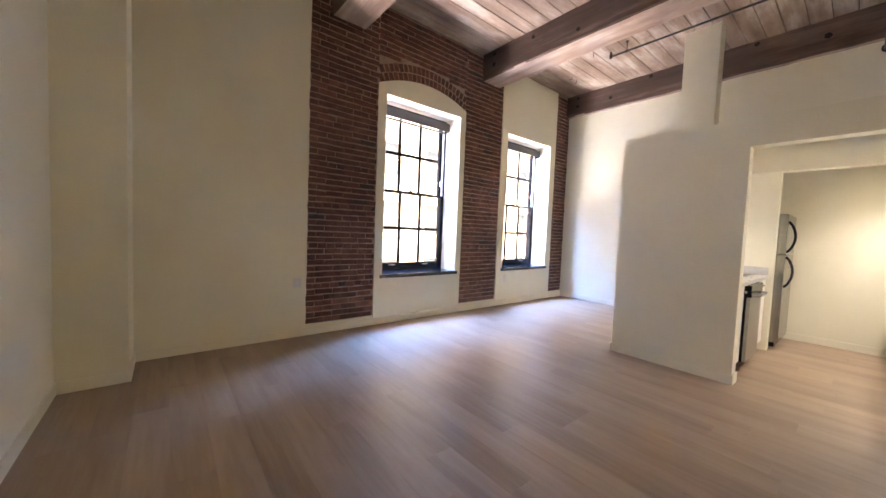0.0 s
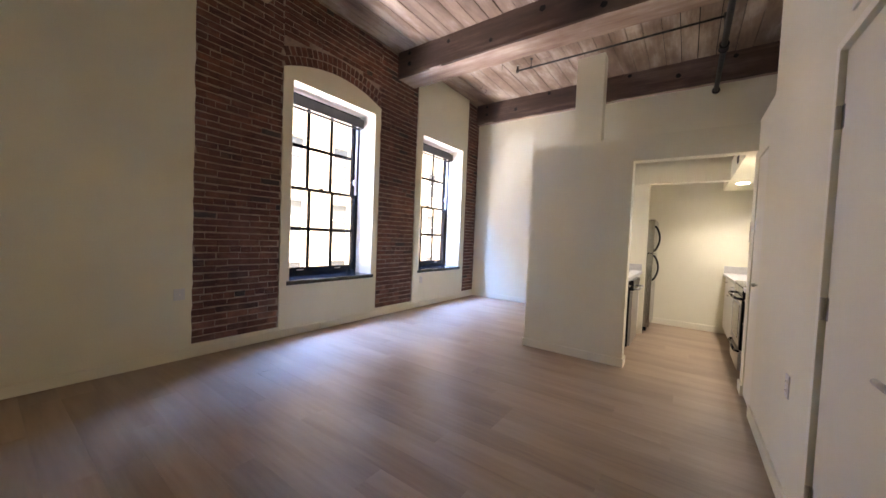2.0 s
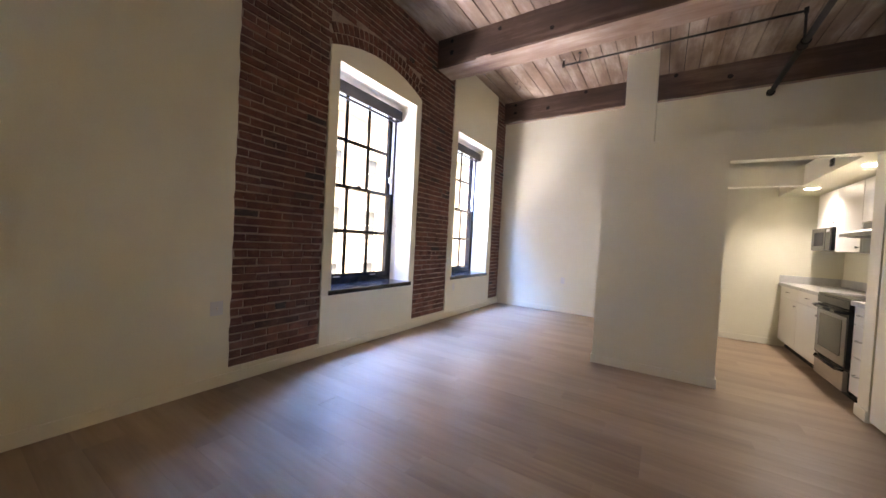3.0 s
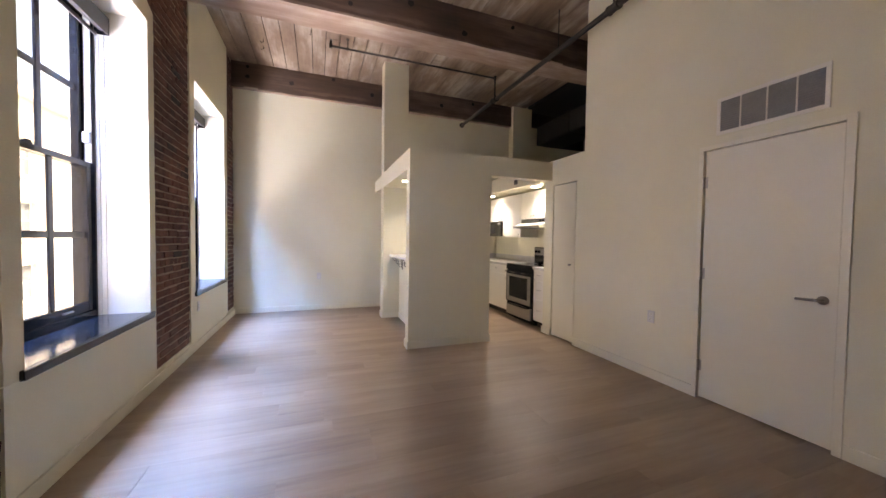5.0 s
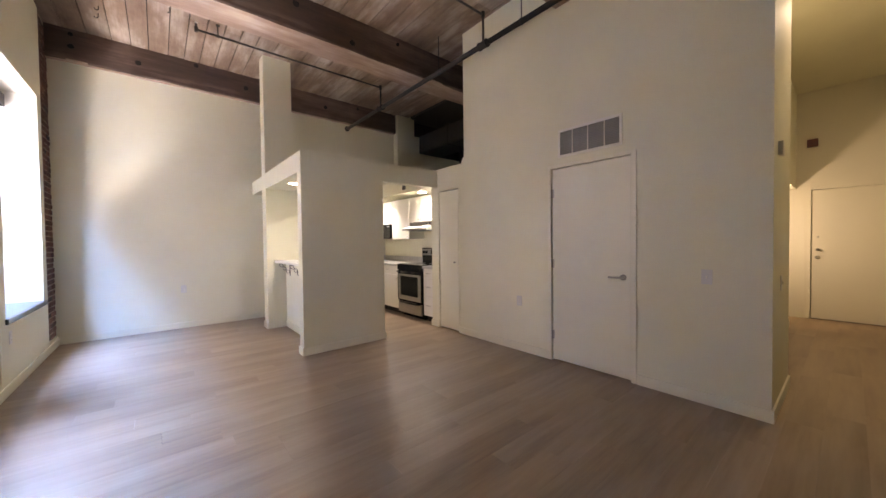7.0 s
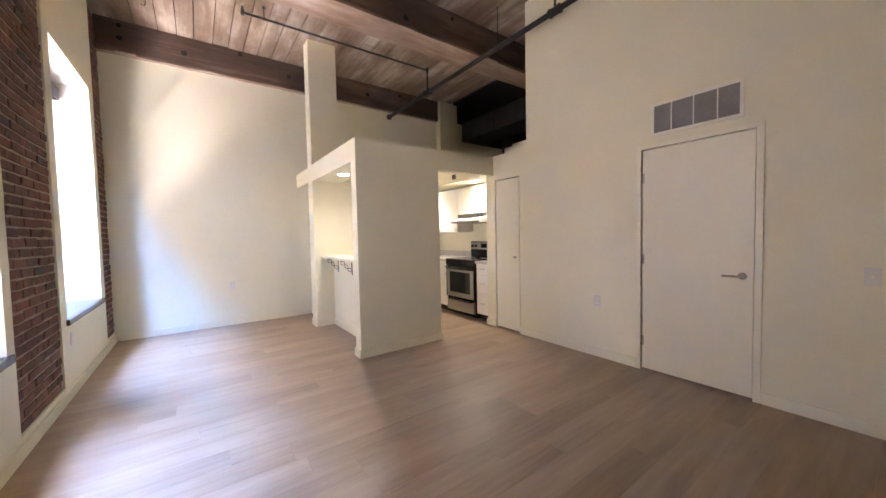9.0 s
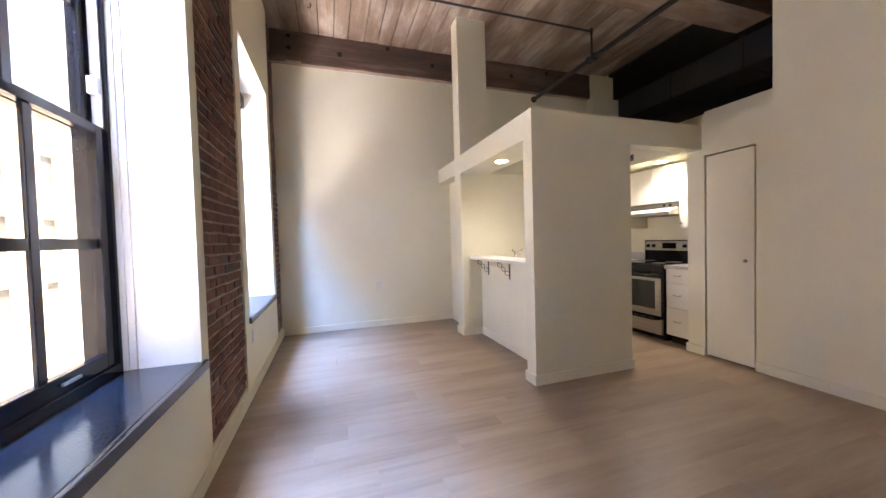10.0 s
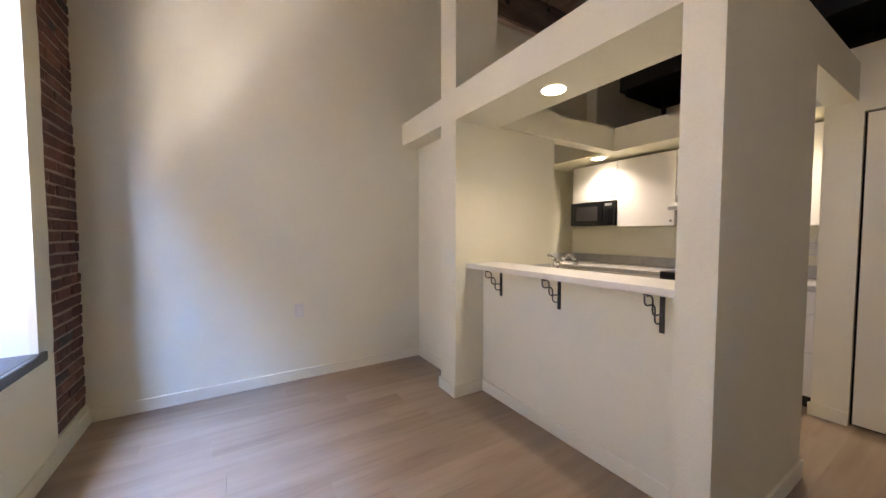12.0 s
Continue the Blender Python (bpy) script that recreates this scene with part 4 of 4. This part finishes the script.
hood = thing("range_hood", (4.77, KB, 1.49), "white range hood with a sloping steel front", "range hood")
bm = bmesh.new()
prism(bm, [(KB, 1.505), (0.17, 1.505), (0.17, 1.532), (0.04, 1.582), (KB, 1.582)], 0, 4.412, 5.128)
part("canopy", bm, CABINET, hood)
part("lip", boxes((4.412, 5.128, 0.169, 0.176, 1.50, 1.536), bevel=0.002), STEEL, hood, "steel front lip")
part("switch_band", boxes((4.415, 5.125, KB, 0.012, 1.582, 1.652), bevel=0.002), STEEL, hood, "steel switch band")
part("filter", boxes((4.45, 5.09, KB + 0.04, 0.13, 1.496, 1.504)), GRILLE, hood, "grey mesh filter")
for x in (4.52, 4.60):
    part("switch", boxes((x - 0.015, x + 0.015, 0.012, 0.018, 1.605, 1.63), bevel=0.002), BLACK_METAL, hood)

mw = thing("microwave", (6.035, KB, 1.37), "black microwave under a wall cabinet", "microwave")
part("case", boxes((5.742, 6.33, KB + 0.01, 0.045, 1.372, 1.655), bevel=0.004), BLACK_METAL, mw)
d = part("door", boxes((5.89, 6.326, 0.045, 0.064, 1.376, 1.651), bevel=0.004), GLASS_BLACK, mw)
part("window", boxes((5.95, 6.24, 0.063, 0.066, 1.43, 1.60), bevel=0.002), VOID, d, "dark mesh window")
part("keypad", boxes((5.746, 5.885, 0.045, 0.062, 1.376, 1.651), bevel=0.003), GLASS_BLACK, mw)
part("display", boxes((5.77, 5.86, 0.061, 0.064, 1.60, 1.63)), GRILLE, mw)

# dishwasher
DW0, DW1 = 4.420, 5.020
dw = thing("dishwasher", (4.72, 1.56, 0), "stainless steel dishwasher under the worktop", "dishwasher")
part("body", boxes((DW0, DW1, 1.255, 1.89, 0.1, 0.866), (DW0 + 0.02, DW1 - 0.02, 1.34, 1.85, 0.0, 0.1)), BLACK_METAL, dw, "black casing")
d = part("door", boxes((DW0 + 0.003, DW1 - 0.003, 1.228, 1.255, 0.11, 0.74), bevel=0.004), STEEL, dw, "brushed steel door")
part("control_strip", boxes((DW0 + 0.003, DW1 - 0.003, 1.222, 1.255, 0.745, 0.864), bevel=0.006), BLACK_METAL, dw, "black control strip")
bm = bmesh.new()
sweep(bm, [(4.48, 1.226, 0.76), (4.5, 1.178, 0.765), (4.72, 1.168, 0.768), (4.94, 1.178, 0.765), (4.96, 1.226, 0.76)], 0.012, 10)
part("handle", bm, STEEL, d, smooth=True)

# fridge
fr = thing("fridge", (6.16, 1.58, 0), "stainless steel top-freezer fridge with black bow handles", "fridge")
part("body", boxes((5.785, 6.545, 1.275, 1.985, 0.03, 1.65), (5.82, 6.51, 1.31, 1.95, 0.0, 0.03), bevel=0.004), GRILLE, fr, "grey side panels")
fz = part("freezer_door", boxes((5.785, 6.545, 1.145, 1.272, 1.165, 1.648), bevel=0.008), FRIDGE_STEEL, fr)
fd = part("fridge_door", boxes((5.785, 6.545, 1.145, 1.272, 0.075, 1.152), bevel=0.008), FRIDGE_STEEL, fr)
part("kick_grille", boxes((5.80, 6.53, 1.18, 1.275, 0.02, 0.07)), BLACK_METAL, fr)
for z0, z1, d in ((1.185, 1.56, fz), (0.76, 1.135, fd)):
    bm = bmesh.new()
    pts = [(5.845, 1.146 - 0.066 * math.sin(math.pi * i / 8) ** 0.7, z0 + (z1 - z0) * i / 8) for i in range(9)]
    sweep(bm, pts, 0.013, 10)
    part("handle", bm, BLACK_METAL, d, "black bow handle", True)


# ---- fixtures ----
def downlight(x, y, z):
    ob = thing("downlight", (x, y, z), "round recessed downlight, switched on", "lamp", group="kitchen downlights")
    bm = bmesh.new()
    tube(bm, (x, y, z - 0.006), (x, y, z - 0.0005), 0.085, 32, 0.078)
    part("trim_ring", bm, TRIM, ob, "white trim ring")
    bm = bmesh.new()
    tube(bm, (x, y, z - 0.010), (x, y, z - 0.0065), 0.066, 28)
    part("lens", bm, LAMP_GLOW, ob, "glowing lens")


for x, y in ((4.855, 2.108), (4.5, 0.18), (5.85, 0.215)):
    downlight(x, y, 2.13)


def plate(name, x, y, z, face, label, sockets=True, w=0.07, h=0.115):
    """A wall plate. face: '-y', '+y', '-x', '+x', the way that it looks."""
    ob = thing(name, (x, y, z), label, "outlet" if sockets else "switch", group="wall plates")
    s = 1 if face[0] == "+" else -1
    def b(u0, u1, d0, d1, z0, z1, bev=0.0):
        d0, d1 = sorted((s * d0, s * d1))
        if face[1] == "y":
            return boxes((x + u0, x + u1, y + d0, y + d1, z + z0, z + z1), bevel=bev)
        return boxes((x + d0, x + d1, y + u0, y + u1, z + z0, z + z1), bevel=bev)
    part("cover", b(-w / 2, w / 2, 0.0005, 0.006, -h / 2, h / 2, 0.002), PLASTIC, ob)
    if sockets:
        for zz in (-0.022, 0.022):
            sk = part("socket", b(-0.016, 0.016, 0.0055, 0.008, zz - 0.013, zz + 0.013, 0.001), TRIM, ob)
            for u in (-0.006, 0.006):
                part("slot", b(u - 0.001, u + 0.001, 0.0078, 0.0085, zz - 0.005, zz + 0.005), DARK, sk)
    else:
        part("toggle", b(-0.005, 0.005, 0.0055, 0.016, -0.011, 0.011, 0.001), TRIM, ob)


plate("outlet", FAR_X, 3.28, 0.608, "-x", "ivory wall outlet on the end wall")
plate("outlet", 4.76, WALL_Y, 0.485, "-y", "ivory wall outlet below the window")
plate("outlet", 2.43, RIGHT_Y, 0.59, "+y", "ivory wall outlet beside the door")
plate("outlet", 4.25, KB, 1.15, "+y", "white outlet above the worktop")
plate("blank_plate", 1.17, WALL_Y, 0.625, "-y", "painted-over blank plate beside the brickwork", False, 0.09, 0.11)
plate("light_switch", 0.635, RIGHT_Y, 1.0, "+y", "ivory light switch by the hall corner", False)
plate("light_switch", 0.265, -0.12, 0.95, "-x", "ivory light switch in the hall", False)

al = thing("alarm_strobe", (0.32, -4.4, 2.78), "small red fire alarm strobe on the hall wall", "alarm")
part("case", boxes((0.26, 0.38, -4.4, -4.35, 2.72, 2.84), bevel=0.006), RED, al)
part("lens", boxes((0.30, 0.34, -4.352, -4.335, 2.75, 2.81), bevel=0.005), RED, al)
hk = thing("wall_sensor", (0.265, 0.05, 1.965), "small grey sensor box on the hall corner", "sensor")
part("case", boxes((0.237, 0.265, 0.0, 0.10, 1.90, 2.0), bevel=0.008), PLASTIC, hk)

vt = thing("air_vent", (4.765, 0.36, 2.22), "small dark vent in the kitchen soffit", "vent")
part("frame", boxes((4.715, 4.815, 0.3605, 0.366, 2.18, 2.26), bevel=0.002), GRILLE, vt)
for i in range(5):
    part("slat", boxes((4.722, 4.808, 0.366, 0.372, 2.188 + 0.014 * i, 2.195 + 0.014 * i)), DARK, vt)

# ---- sprinkler pipes ----
PY, PZ = 0.53, 3.645
pipe = thing("sprinkler_main", (4.0, PY, PZ), "black iron sprinkler main running along the wall", "pipe")
bm = bmesh.new()
tube(bm, (1.30, PY, PZ), (6.66, PY, PZ), 0.030, 18)
part("pipe", bm, PIPE, pipe, smooth=True)
for x in (1.50, 2.76, 5.21):
    bm = bmesh.new()
    tube(bm, (x - 0.055, PY, PZ), (x + 0.055, PY, PZ), 0.042, 18)
    tube(bm, (x - 0.065, PY, PZ), (x - 0.05, PY, PZ), 0.048, 18)
    tube(bm, (x + 0.05, PY, PZ), (x + 0.065, PY, PZ), 0.048, 18)
    part("coupling", bm, PIPE, pipe)
bm = bmesh.new()
tube(bm, (6.575, PY, PZ), (6.60, PY, PZ), 0.05, 18)
part("flange", bm, PIPE, pipe)
for x in (2.2, 3.6):
    bm = bmesh.new()
    tube(bm, (x, PY, PZ + 0.03), (x, PY, TOP), 0.006, 8)
    tube(bm, (x - 0.012, PY, PZ), (x + 0.012, PY, PZ), 0.036, 18)
    part("hanger", bm, PIPE, pipe)


def branch(x, z, y0, y1):
    ob = thing("sprinkler_branch", (x, y1, z), "thin black iron sprinkler branch under the ceiling", "pipe", group="sprinkler branches")
    bm = bmesh.new()
    sweep(bm, [(x, PY, PZ), (x, PY, z), (x, y0, z), (x, y0, z + 0.07)], 0.0135, 12)
    part("pipe", bm, PIPE, ob, smooth=True)
    for q, a in (((x, PY, z - 0.03), (x, PY, z + 0.035)), ((x, y0, z - 0.025), (x, y0, z + 0.03))):
        bm = bmesh.new()
        tube(bm, q, a, 0.021, 14)
        part("elbow", bm, PIPE, ob)
    bm = bmesh.new()
    tube(bm, (x, y0, z + 0.06), (x, y0, z + 0.085), 0.010, 10)
    tube(bm, (x, y0, z + 0.085), (x, y0, z + 0.089), 0.018, 14)
    part("sprinkler_head", bm, NICKEL, ob)
    bm = bmesh.new()
    tube(bm, (x, y0 - 0.23, z), (x, y0 - 0.23, TOP), 0.006, 8)
    tube(bm, (x, y0 - 0.245, z), (x, y0 - 0.215, z), 0.019, 14)
    tube(bm, (x, y0 - 0.23, TOP - 0.012), (x, y0 - 0.23, TOP), 0.022, 14)
    part("hanger", bm, PIPE, ob)


branch(5.21, 4.0, 3.14, PY)
branch(2.76, 4.0, 3.2, PY)

# black ducts in the loft
duct = thing("loft_duct", (4.9, -1.6, 3.3), "large black painted duct in the loft", "duct")
part("trunk", boxes((3.38, 6.55, -1.9, -1.25, 3.4, 3.8), bevel=0.02), VOID, duct)
for x in (4.5, 5.5):
    part("joint", boxes((x - 0.02, x + 0.02, -1.92, -1.23, 3.385, 3.815), bevel=0.005), VOID, duct)


# small iron hooks left in the ceiling boards
def ceiling_hook(x, y, turn):
    ob = thing("ceiling_hook", (x, y, TOP), "small rusty iron hook screwed into the ceiling boards", "hook", group="ceiling hooks")
    bm = bmesh.new()
    c, s = math.cos(turn), math.sin(turn)
    pts = [(x, y, TOP + 0.01), (x, y, TOP - 0.03)] + [(x + c * 0.02 * (1 - math.cos(a)), y + s * 0.02 * (1 - math.cos(a)), TOP - 0.03 - 0.02 * math.sin(a)) for a in (0.6, 1.2, 1.8, 2.4, 3.0)]
    sweep(bm, pts, 0.004, 8)
    part("shank", bm, PIPE, ob, smooth=True)


for x, y, turn in ((5.18, 3.40, 0.4), (5.86, 4.07, 1.2), (5.67, 4.05, 2.0)):
    ceiling_hook(x, y, turn)

# ---- bricks ----
def brick_mesh(length, height, seed, material, depth=0.03):
    r = random.Random(seed)
    bm = bmesh.new()
    h, w = height / 2, length / 2
    c = 0.004
    j = lambda a=0.0035: r.uniform(-a, a)
    back = [bm.verts.new((x, depth, z)) for x, z in ((-w, -h), (w, -h), (w, h), (-w, h))]
    rim = [bm.verts.new((x + j(), c + j(0.001), z + j())) for x, z in ((-w, -h), (w, -h), (w, h), (-w, h))]
    face = [bm.verts.new((x * (1 - 2 * c / length) + j(), j(0.002), z * (1 - 2 * c / height) + j())) for x, z in ((-w, -h), (0, -h), (w, -h), (w, h), (0, h), (-w, h))]
    for i in range(4):
        k = (i + 1) % 4
        bm.faces.new((back[i], back[k], rim[k], rim[i]))
    f = face
    bm.faces.new((f[0], f[1], f[4], f[5]))
    bm.faces.new((f[1], f[2], f[3], f[4]))
    bm.faces.new((rim[0], rim[1], f[2], f[1], f[0]))
    bm.faces.new((rim[1], rim[2], f[3], f[2]))
    bm.faces.new((rim[2], rim[3], f[5], f[4], f[3]))
    bm.faces.new((rim[3], rim[0], f[0], f[5]))
    bmesh.ops.recalc_face_normals(bm, faces=bm.faces)
    me = bpy.data.meshes.new("brick")
    bm.to_mesh(me)
    bm.free()
    me.materials.append(material)
    return me


BRICK_MESHES = {}


def brick_of(length, height, variant, pale=False):
    key = (round(length, 2), round(height, 3), variant, pale)
    if key not in BRICK_MESHES:
        seed = int(key[0] * 1000) + int(key[1] * 10000) * 7 + variant * 131
        BRICK_MESHES[key] = brick_mesh(key[0], key[1], seed, PALE_BRICK if pale else BRICK)
    return BRICK_MESHES[key]


def lay(parent, x, z, me, turn=0.0, dy=0.0):
    ob = new("brick", me)
    ob.parent = parent
    ob.location = (x - ORIGIN[parent].x, WALL_Y + 0.012 + dy - ORIGIN[parent].y, z - ORIGIN[parent].z)
    ob.rotation_euler = (0, turn, 0)


COURSE = 0.0685


def arch_z(x, lift=0.0):
    u = (x - (BX[1] + BX[2]) / 2) / ((BX[2] - BX[1]) / 2)
    return SPRING + RISE * max(0.0, 1 - u * u) + lift


def brick_field(name, x0, x1, z0, z1, seed, label, mode=""):
    """Running courses with a header row now and then. mode "arch": the field over the arched window head."""
    r = random.Random(seed)
    ob = structure(name, boxes((x0, x1, WALL_Y + 0.0172, WALL_Y + 0.029, z0, z1)), MORTAR, label, "brick wall")
    ORIGIN[ob] = Vector()
    n = 0
    z = z0 + COURSE / 2
    while z < z1 - 0.02:
        header = n % 7 == 6
        ln = 0.105 if header else 0.212
        x = x0 - (ln / 2 if n % 2 else 0) - (0.03 if header else 0)
        while x < x1 - 0.012:
            a, b = max(x, x0), min(x + ln - 0.005, x1)
            skip = b - a < 0.03
            if mode == "arch" and not skip:
                edge = BX[1] - 0.02 < (a + b) / 2 < BX[2] + 0.02
                if edge and z - COURSE / 2 < arch_z((a + b) / 2, 0.235):
                    skip = True
            if not skip:
                pale = z < 0.47 + r.uniform(-0.06, 0.06) and r.random() < 0.85
                me = brick_of(b - a - r.choice((0.0, 0.0, 0.004)), COURSE - 0.0125, r.randrange(4), pale)
                lay(ob, (a + b) / 2, z + 0.004 * math.sin(2.3 * a + 0.45 * n) + r.uniform(-0.003, 0.003), me, r.uniform(-0.012, 0.012), r.uniform(-0.004, 0.003))
            x += ln
        z += COURSE
        n += 1
    return ob


brick_field("brick_field_1", BX[0], BX[1], 0.125, TOP, 1, "old dark red brickwork between plaster edges")
over = brick_field("brick_field_2", BX[1], BX[2], SPRING, TOP, 2, "old dark red brickwork over the arched window", "arch")
r = random.Random(8)
for ring in (0, 1):
    k = 21
    for i in range(k):
        u = (i + 0.5) / k
        x = BX[1] + (BX[2] - BX[1]) * u
        slope = math.atan2(-2 * RISE * (x - (BX[1] + BX[2]) / 2) / ((BX[2] - BX[1]) / 2) ** 2, 1)
        z = arch_z(x) + 0.058 + 0.115 * ring
        lay(over, x + math.sin(-slope) * (0.0), z, brick_of(0.105, 0.062, r.randrange(4)), math.pi / 2 - slope + r.uniform(-0.02, 0.02), r.uniform(-0.003, 0.003))
brick_field("brick_field_3", BX[2], BX[3], 0.125, TOP, 5, "old dark red brickwork between the two windows")
brick_field("brick_field_4", BX[4], FAR_X, 0.125, TOP, 6, "narrow strip of old brickwork in the corner")

# ---- floor planks ----
def plank_mesh(w, ln):
    bm = bmesh.new()
    c = 0.0003
    a, b = w / 2, ln / 2
    lo = [bm.verts.new((x, y, -0.012)) for x, y in ((-a, -b), (a, -b), (a, b), (-a, b))]
    mid = [bm.verts.new((x, y, -c)) for x, y in ((-a, -b), (a, -b), (a, b), (-a, b))]
    up = [bm.verts.new((x, y, 0)) for x, y in ((-a + c, -b + c), (a - c, -b + c), (a - c, b - c), (-a + c, b - c))]
    for p, q in ((lo, mid), (mid, up)):
        for i in range(4):
            k = (i + 1) % 4
            bm.faces.new((p[i], p[k], q[k], q[i]))
    bm.faces.new(up)
    me = bpy.data.meshes.new("plank")
    bm.to_mesh(me)
    bm.free()
    me.materials.append(FLOOR)
    return me


floor = structure("floor", boxes((LEFT_X - 0.1, FAR_X + 0.1, -4.5, 4.7, -0.0119, -0.009)), DARK, "pale oak laminate plank floor", "floor")
PLANKS = {}
r = random.Random(21)
PW, PL = 0.184, 1.22
x = LEFT_X - 0.1
while x < FAR_X + 0.05:
    lo = -4.45 if x < 0.66 else -0.40
    y = lo - r.uniform(0, PL)
    while y < 4.62:
        a, b = max(y, lo), min(y + PL, 4.64)
        if b - a > 0.03:
            key = round(b - a, 2)
            if key not in PLANKS:
                PLANKS[key] = plank_mesh(PW - 0.0002, key - 0.0002)
            ob = new("plank", PLANKS[key])
            ob.parent = floor
            ob.location = (x + PW / 2, (a + b) / 2, 0)
        y += PL
    x += PW
